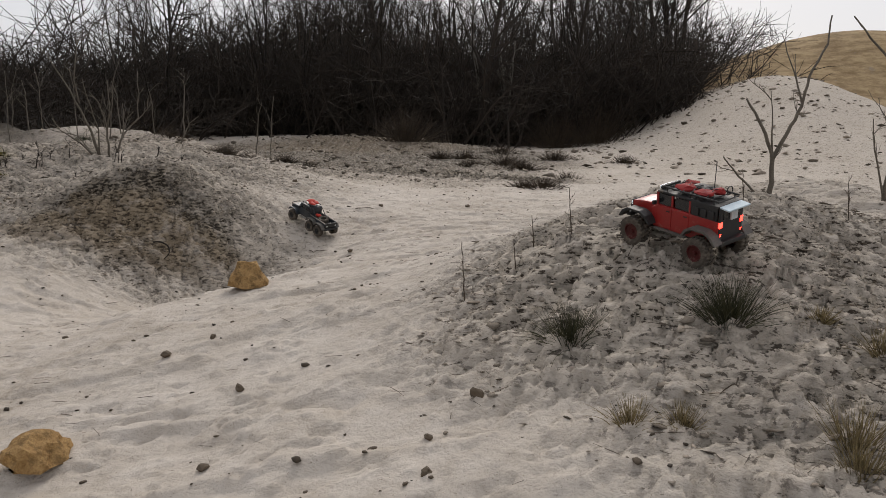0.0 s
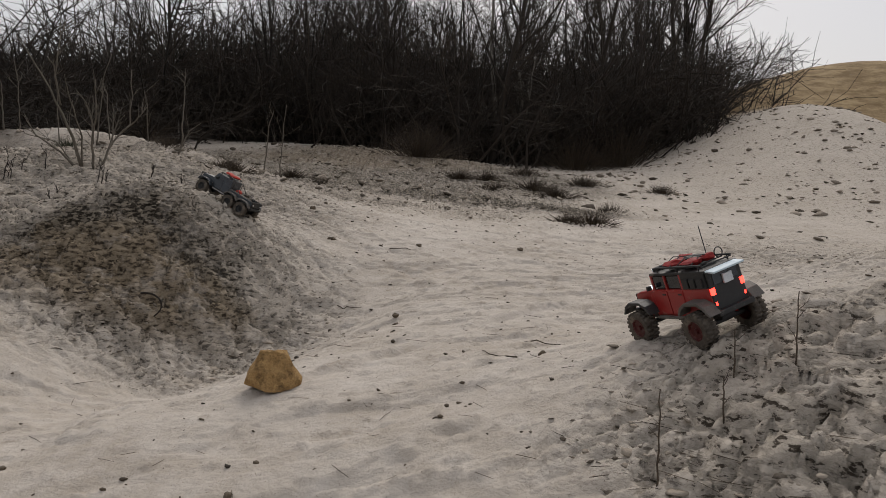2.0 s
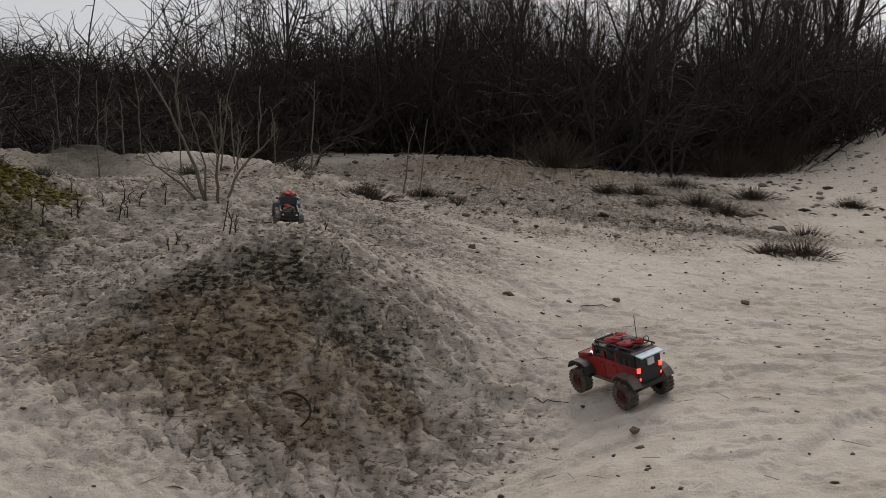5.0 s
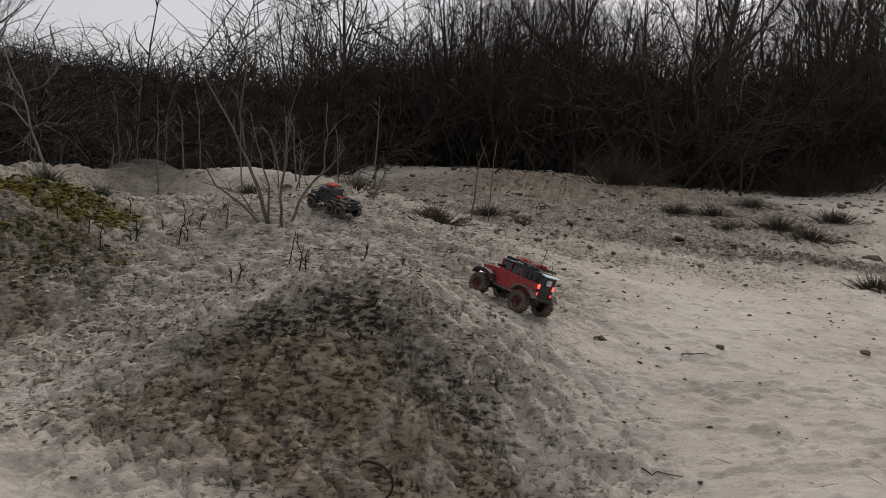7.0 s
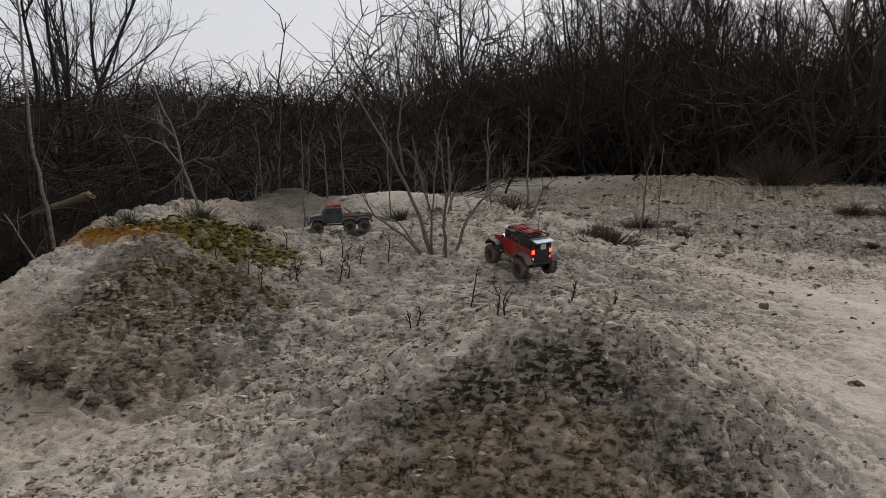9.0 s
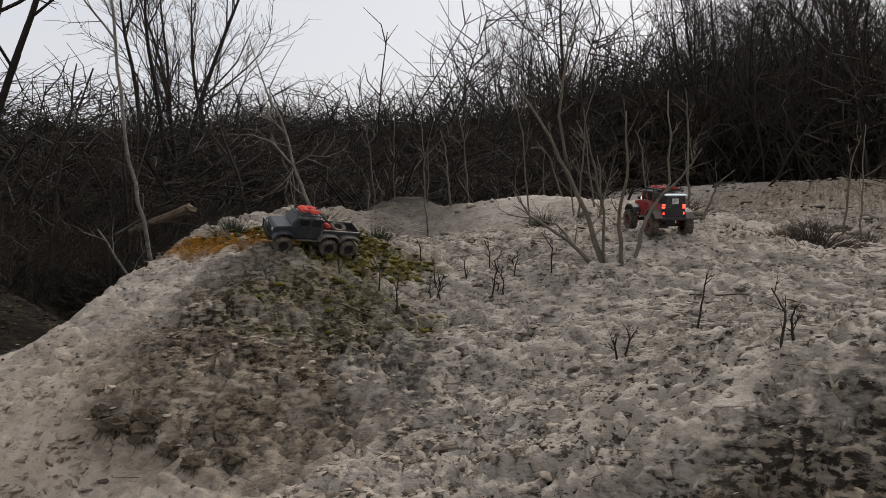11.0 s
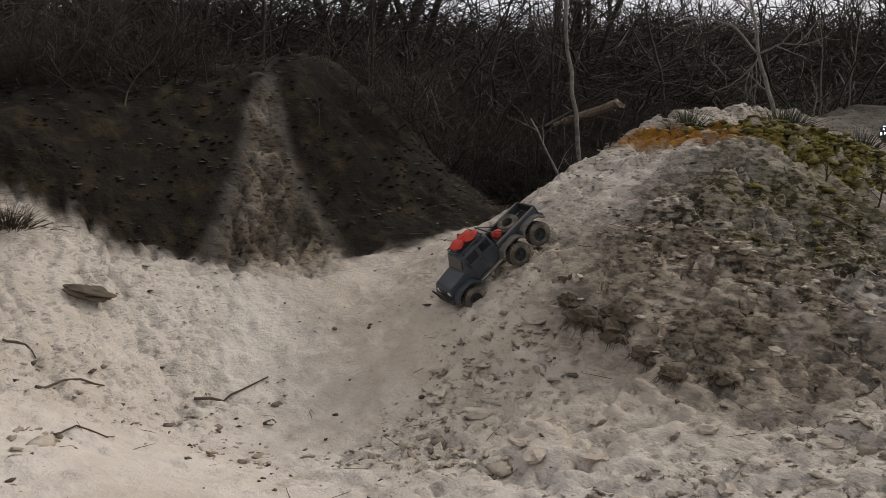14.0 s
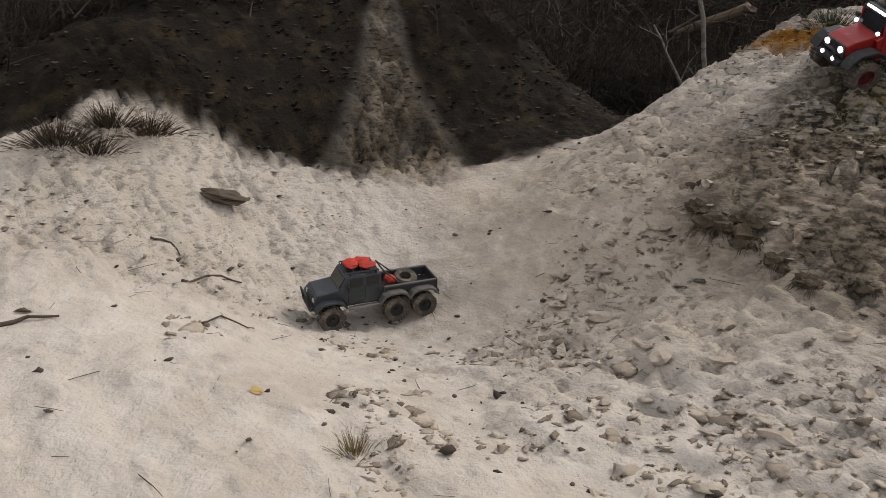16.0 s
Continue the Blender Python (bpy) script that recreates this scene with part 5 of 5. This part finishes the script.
    for k in range(5):
        part("net_cord", rod(bmesh.new(), [(-0.16 + 0.04 * k, -0.066, 0.290), (-0.15 + 0.04 * k, 0.0, 0.311), (-0.16 + 0.04 * k, 0.066, 0.290)], 0.0018, 5), MAT_BLACK, car)
    bar_box("recovery_board", (-0.248, -0.185), (-0.070, 0.070), (0.284, 0.291), MAT_BOARD, car, 0.002, label="pale blue ribbed board").rotation_euler = (0, radians(-6), 0)
    part("antenna", rod(bmesh.new(), [(-0.10, -0.064, 0.285), (-0.102, -0.064, 0.405)], 0.0018, 6), MAT_BLACK, car)
    part("ring", rod(bmesh.new(), [(-0.19, -0.045 + 0.018 * math.cos(a), 0.305 + 0.018 * math.sin(a)) for a in [k * math.pi / 8 for k in range(17)]], 0.0022, 6), MAT_BLACK, car)
    return car, wheels, 0.066, h, half


def car_truck():
    car = new("model_truck")
    tagged(car, "slate-grey six-wheeled model pickup with red roof load", "model truck")
    L, half, r = 0.40, 0.092, 0.053
    xs = (L / 2, L / 2 - 0.686 * L, -L / 2)
    wheels = [wheel_thing(car, x, y, r, 0.046, MAT_RIM_BLACK) for x in xs for y in (half, -half)]
    bar_box("chassis", (-0.235, 0.22), (-0.028, 0.028), (0.062, 0.084), MAT_BLACK, car)
    for x in xs:
        part("axle", rod(bmesh.new(), [(x, -0.075, r), (x, 0.075, r)], 0.009, 8), MAT_BLACK, car)
    part("body", prism(bmesh.new(), [(0.262, 0.098), (0.262, 0.138), (0.250, 0.152), (0.158, 0.162), (0.128, 0.214), (-0.018, 0.214), (-0.024, 0.155), (-0.024, 0.088), (0.128, 0.088), (0.148, 0.118), (0.246, 0.118), (0.252, 0.098)], -0.070, 0.070, 0.005), MAT_GREY, car)
    bed = new("bed")
    bed.parent = car
    for s in (1, -1):
        bar_box("bed_side", (-0.262, -0.030), (s * 0.068 - 0.004, s * 0.068 + 0.004), (0.108, 0.142), MAT_GREY, bed, 0.002)
        bar_box("bed_rail", (-0.262, -0.030), (s * 0.069 - 0.006, s * 0.069 + 0.006), (0.143, 0.150), MAT_SLIDER, bed, 0.002)
    bar_box("bed_floor", (-0.262, -0.028), (-0.066, 0.066), (0.098, 0.106), MAT_BLACK, bed, 0.001)
    gate = bar_box("tailgate", (-0.270, -0.262), (-0.072, 0.072), (0.106, 0.150), MAT_BLACK, car, 0.002, label="black tailgate")
    for s in (1, -1):
        bar_box("rear_lamp", (-0.273, -0.269), (s * 0.054 - 0.008, s * 0.054 + 0.008), (0.118, 0.128), MAT_CHROME, gate, 0.001)
    bar_box("rear_bumper", (-0.280, -0.262), (-0.074, 0.074), (0.080, 0.098), MAT_BLACK, car, 0.003)
    for s in (1, -1):
        for x0, x1 in ((0.056, 0.122), (-0.014, 0.050)):
            d = bar_box("door", (x0, x1), (s * 0.0705 - 0.002, s * 0.0705 + 0.002), (0.094, 0.162), MAT_GREY, car, 0.002)
            bar_box("door_handle", (x0 + 0.004, x0 + 0.018), (s * 0.0735 - 0.0015, s * 0.0735 + 0.0015), (0.148, 0.152), MAT_BLACK, d, 0.001)
            bar_box("side_window", (x0 + 0.005, x1 - 0.008), (s * 0.0702 - 0.0015, s * 0.0702 + 0.0015), (0.168, 0.204), MAT_GLASS, car, 0.001, label="dark side window")
        bar_box("side_step", (-0.01, 0.12), (s * 0.080 - 0.007, s * 0.080 + 0.007), (0.080, 0.087), MAT_STEEL, car, 0.002)
        for x in xs:
            pts = [(x - 0.070, 0.092), (x - 0.050, 0.120), (x - 0.024, 0.130), (x + 0.026, 0.130), (x + 0.052, 0.120), (x + 0.070, 0.092), (x + 0.060, 0.092), (x + 0.044, 0.112), (x + 0.022, 0.121), (x - 0.022, 0.121), (x - 0.042, 0.112), (x - 0.060, 0.092)]
            part("fender", prism(bmesh.new(), pts, s * 0.068, s * 0.108, 0.002), MAT_GREY if x > 0 else MAT_SLIDER, car)
        bar_box("headlight", (0.260, 0.266), (s * 0.048 - 0.009, s * 0.048 + 0.009), (0.118, 0.134), MAT_CHROME, car, 0.002, label="dull silver headlight")
        bar_box("mirror", (0.118, 0.128), (s * 0.084 - 0.008, s * 0.084 + 0.008), (0.160, 0.180), MAT_BLACK, car, 0.002)
    bar_box("grille", (0.261, 0.266), (-0.036, 0.036), (0.108, 0.138), MAT_BLACK, car, 0.001)
    part("windscreen", prism(bmesh.new(), [(0.1575, 0.168), (0.1605, 0.168), (0.1345, 0.208), (0.1315, 0.208)], -0.060, 0.060), MAT_GLASS, car, "dark windscreen")
    bar_box("front_bumper", (0.260, 0.284), (-0.066, 0.066), (0.084, 0.102), MAT_BLACK, car, 0.004)
    part("bull_bar", rod(bmesh.new(), [(0.280, -0.05, 0.098), (0.290, -0.045, 0.145), (0.290, 0.045, 0.145), (0.280, 0.05, 0.098)], 0.004, 8), MAT_BLACK, car)
    rack = new("roof_rack")
    rack.parent = car
    for s in (1, -1):
        part("rail", rod(bmesh.new(), [(-0.012, s * 0.060, 0.228), (0.122, s * 0.060, 0.228)], 0.003, 8), MAT_BLACK, rack)
        for x in (0.0, 0.11):
            part("foot", rod(bmesh.new(), [(x, s * 0.060, 0.213), (x, s * 0.060, 0.229)], 0.003, 6), MAT_BLACK, rack)
    for k in range(5):
        part("slat", rod(bmesh.new(), [(-0.01 + 0.033 * k, -0.060, 0.224), (-0.01 + 0.033 * k, 0.060, 0.224)], 0.0025, 6), MAT_BLACK, rack)
    for k, (x, y, sx, sy, sz) in enumerate([(0.025, 0.02, 0.040, 0.032, 0.010), (0.085, -0.015, 0.034, 0.046, 0.009), (0.035, -0.032, 0.038, 0.024, 0.009), (-0.075, 0.01, 0.026, 0.034, 0.018)]):
        part("bundle", lumpy(bmesh.new(), (x, y, 0.238 if k < 3 else 0.150), (sx, sy, sz), 400 + k, 0.25, 2), MAT_BAG_ORANGE, car, "orange-red canvas bundle")
    cage = new("roll_cage")
    cage.parent = car
    for s in (1, -1):
        part("hoop", rod(bmesh.new(), [(-0.036, s * 0.060, 0.146), (-0.036, s * 0.056, 0.212), (-0.105, s * 0.058, 0.150)], 0.0035, 7), MAT_BLACK, cage)
    part("hoop", rod(bmesh.new(), [(-0.036, -0.056, 0.212), (-0.036, 0.056, 0.212)], 0.0035, 7), MAT_BLACK, cage)
    spare = part("spare_tyre", lathe_y(bmesh.new(), [(0.026, -0.018), (0.044, -0.022), (0.050, -0.012), (0.050, 0.012), (0.044, 0.022), (0.026, 0.018), (0.026, -0.018)], 24), MAT_TYRE, car)
    spare.matrix_basis = pose(-0.150, 0.0, 0.134, 78, 0, 0)
    size = 0.95
    car.scale = (size, size, size)
    return car, wheels, r * size, L / 2 * size, half * size


jeep = car_jeep()
truck = car_truck()

# seconds, x, y, heading in degrees, and how far the nose dips besides where the slope crumbles
JEEP_WAY = [(0, 1.06, 3.51, 126), (0.5, 0.93, 3.70, 122), (1.0, 0.79, 3.92, 118, 6), (1.5, 0.64, 4.13, 114, 3), (2, 0.49, 4.44, 110), (2.5, 0.47, 5.08, 117), (3, 0.36, 5.66, 121), (3.5, 0.14, 5.93, 120), (4, -0.15, 6.23, 118), (4.5, -0.42, 6.58, 119),
            (4.7, -0.55, 6.75, 122), (5.7, -1.20, 7.40, 132), (6.8, -1.83, 8.03, 141), (7, -1.97, 8.20, 142), (7.5, -2.35, 8.78, 145), (8, -2.70, 9.05, 145), (8.5, -3.01, 9.12, 145), (9, -3.33, 9.19, 138), (9.2, -3.45, 9.28, 134), (10.2, -3.75, 9.80, 126), (11.3, -3.90, 10.21, 124),
            (11.5, -4.02, 10.35, 133), (12, -4.28, 10.53, 147), (12.5, -4.57, 10.42, 160), (13, -4.93, 10.47, 184), (14, -5.45, 10.10, 222), (15, -5.68, 9.30, 248), (15.5, -5.58, 8.52, 246), (16, -5.52, 8.10, 250)]
TRUCK_WAY = [(0, -1.23, 7.41, 139), (0.5, -1.49, 7.53, 146), (1, -1.72, 7.60, 148), (1.5, -1.95, 7.62, 152), (2, -2.17, 7.62, 158), (2.5, -2.40, 7.62, 160), (3, -2.58, 7.55, 148, 4), (3.5, -2.74, 7.86, 124), (4, -2.90, 8.15, 108), (4.5, -3.08, 8.62, 104), (4.7, -3.12, 8.75, 107),
             (5.7, -3.32, 9.35, 122), (6.8, -3.57, 9.78, 143), (7, -3.65, 9.83, 147), (7.5, -3.95, 9.92, 165), (8, -4.30, 9.95, 183), (8.5, -4.64, 9.95, 196), (9, -5.00, 9.84, 207), (9.2, -5.12, 9.76, 212), (10.2, -5.36, 9.05, 236), (11.3, -5.51, 8.27, 236),
             (11.5, -5.57, 8.18, 235), (12, -5.68, 8.00, 238), (12.5, -5.78, 7.80, 248, 4), (13, -5.85, 7.68, 247, 5), (13.5, -5.88, 7.44, 245, 0), (14, -5.91, 7.09, 258, 13), (14.5, -5.95, 6.82, 254, -4),
             (15, -6.06, 6.62, 256, -9), (15.5, -6.20, 6.38, 259, -7), (16, -6.28, 6.10, 262, -2)]


def along(way, t):
    """Place, heading and dip on a way, smooth between its rows."""
    ts = [w[0] for w in way]
    i = max(0, min(len(way) - 2, int(np.searchsorted(ts, t, side="right")) - 1))
    out = []
    for c in (1, 2, 3, 4):
        p = [w[c] if c < len(w) else 0.0 for w in way]
        dt = ts[i + 1] - ts[i]
        m0 = (p[i + 1] - p[max(i - 1, 0)]) / (ts[i + 1] - ts[max(i - 1, 0)])
        m1 = (p[min(i + 2, len(p) - 1)] - p[i]) / (ts[min(i + 2, len(p) - 1)] - ts[i])
        f = (t - ts[i]) / dt
        out.append((2 * f**3 - 3 * f**2 + 1) * p[i] + (f**3 - 2 * f**2 + f) * dt * m0 + (3 * f**2 - 2 * f**3) * p[i + 1] + (f**3 - f**2) * dt * m1)
    return out


def seat(x, y, heading, dip, h, half):
    """The pose of a car whose wheels stand on the land."""
    a = radians(heading)
    fw, lf = Vector((math.cos(a), math.sin(a), 0)), Vector((-math.sin(a), math.cos(a), 0))
    c = Vector((x, y, 0))

    def foot(u, v):
        p = c + fw * u + lf * v
        return Vector((p.x, p.y, sum(float(land(p.x + dx, p.y + dy)) for dx, dy in ((0, 0), (0.03, 0), (-0.03, 0), (0, 0.03), (0, -0.03))) / 5 + 0.006))

    f, b = (foot(h, half) + foot(h, -half)) / 2, (foot(-h, half) + foot(-h, -half)) / 2
    l, r = (foot(h, half) + foot(-h, half)) / 2, (foot(h, -half) + foot(-h, -half)) / 2
    ex = (f - b).normalized()
    ey = (l - r)
    ey = (ey - ey.dot(ex) * ex).normalized()
    m = Matrix((ex, ey, ex.cross(ey))).transposed().to_4x4()
    m.translation = (f + b + l + r) / 4
    return m @ Matrix.Rotation(radians(dip), 4, "Y")


def motions():
    for (car, wheels, r, h, half), way in ((jeep, JEEP_WAY), (truck, TRUCK_WAY)):
        rows, turns, rolled, last = [], [], 0.0, None
        for k in range(161):
            t = k / 10
            x, y, heading, dip = along(way, t)
            rows.append((t, seat(x, y, heading, dip, h, half)))
            if last is not None:
                rolled += math.hypot(x - last[0], y - last[1])
            last = (x, y)
            turns.append((t, rolled / r))
        walk(car, rows)
        for w in wheels:
            at = w.location.copy()
            walk(w, [(t, Matrix.Translation(at) @ Matrix.Rotation(a, 4, "Y")) for t, a in turns])


motions()
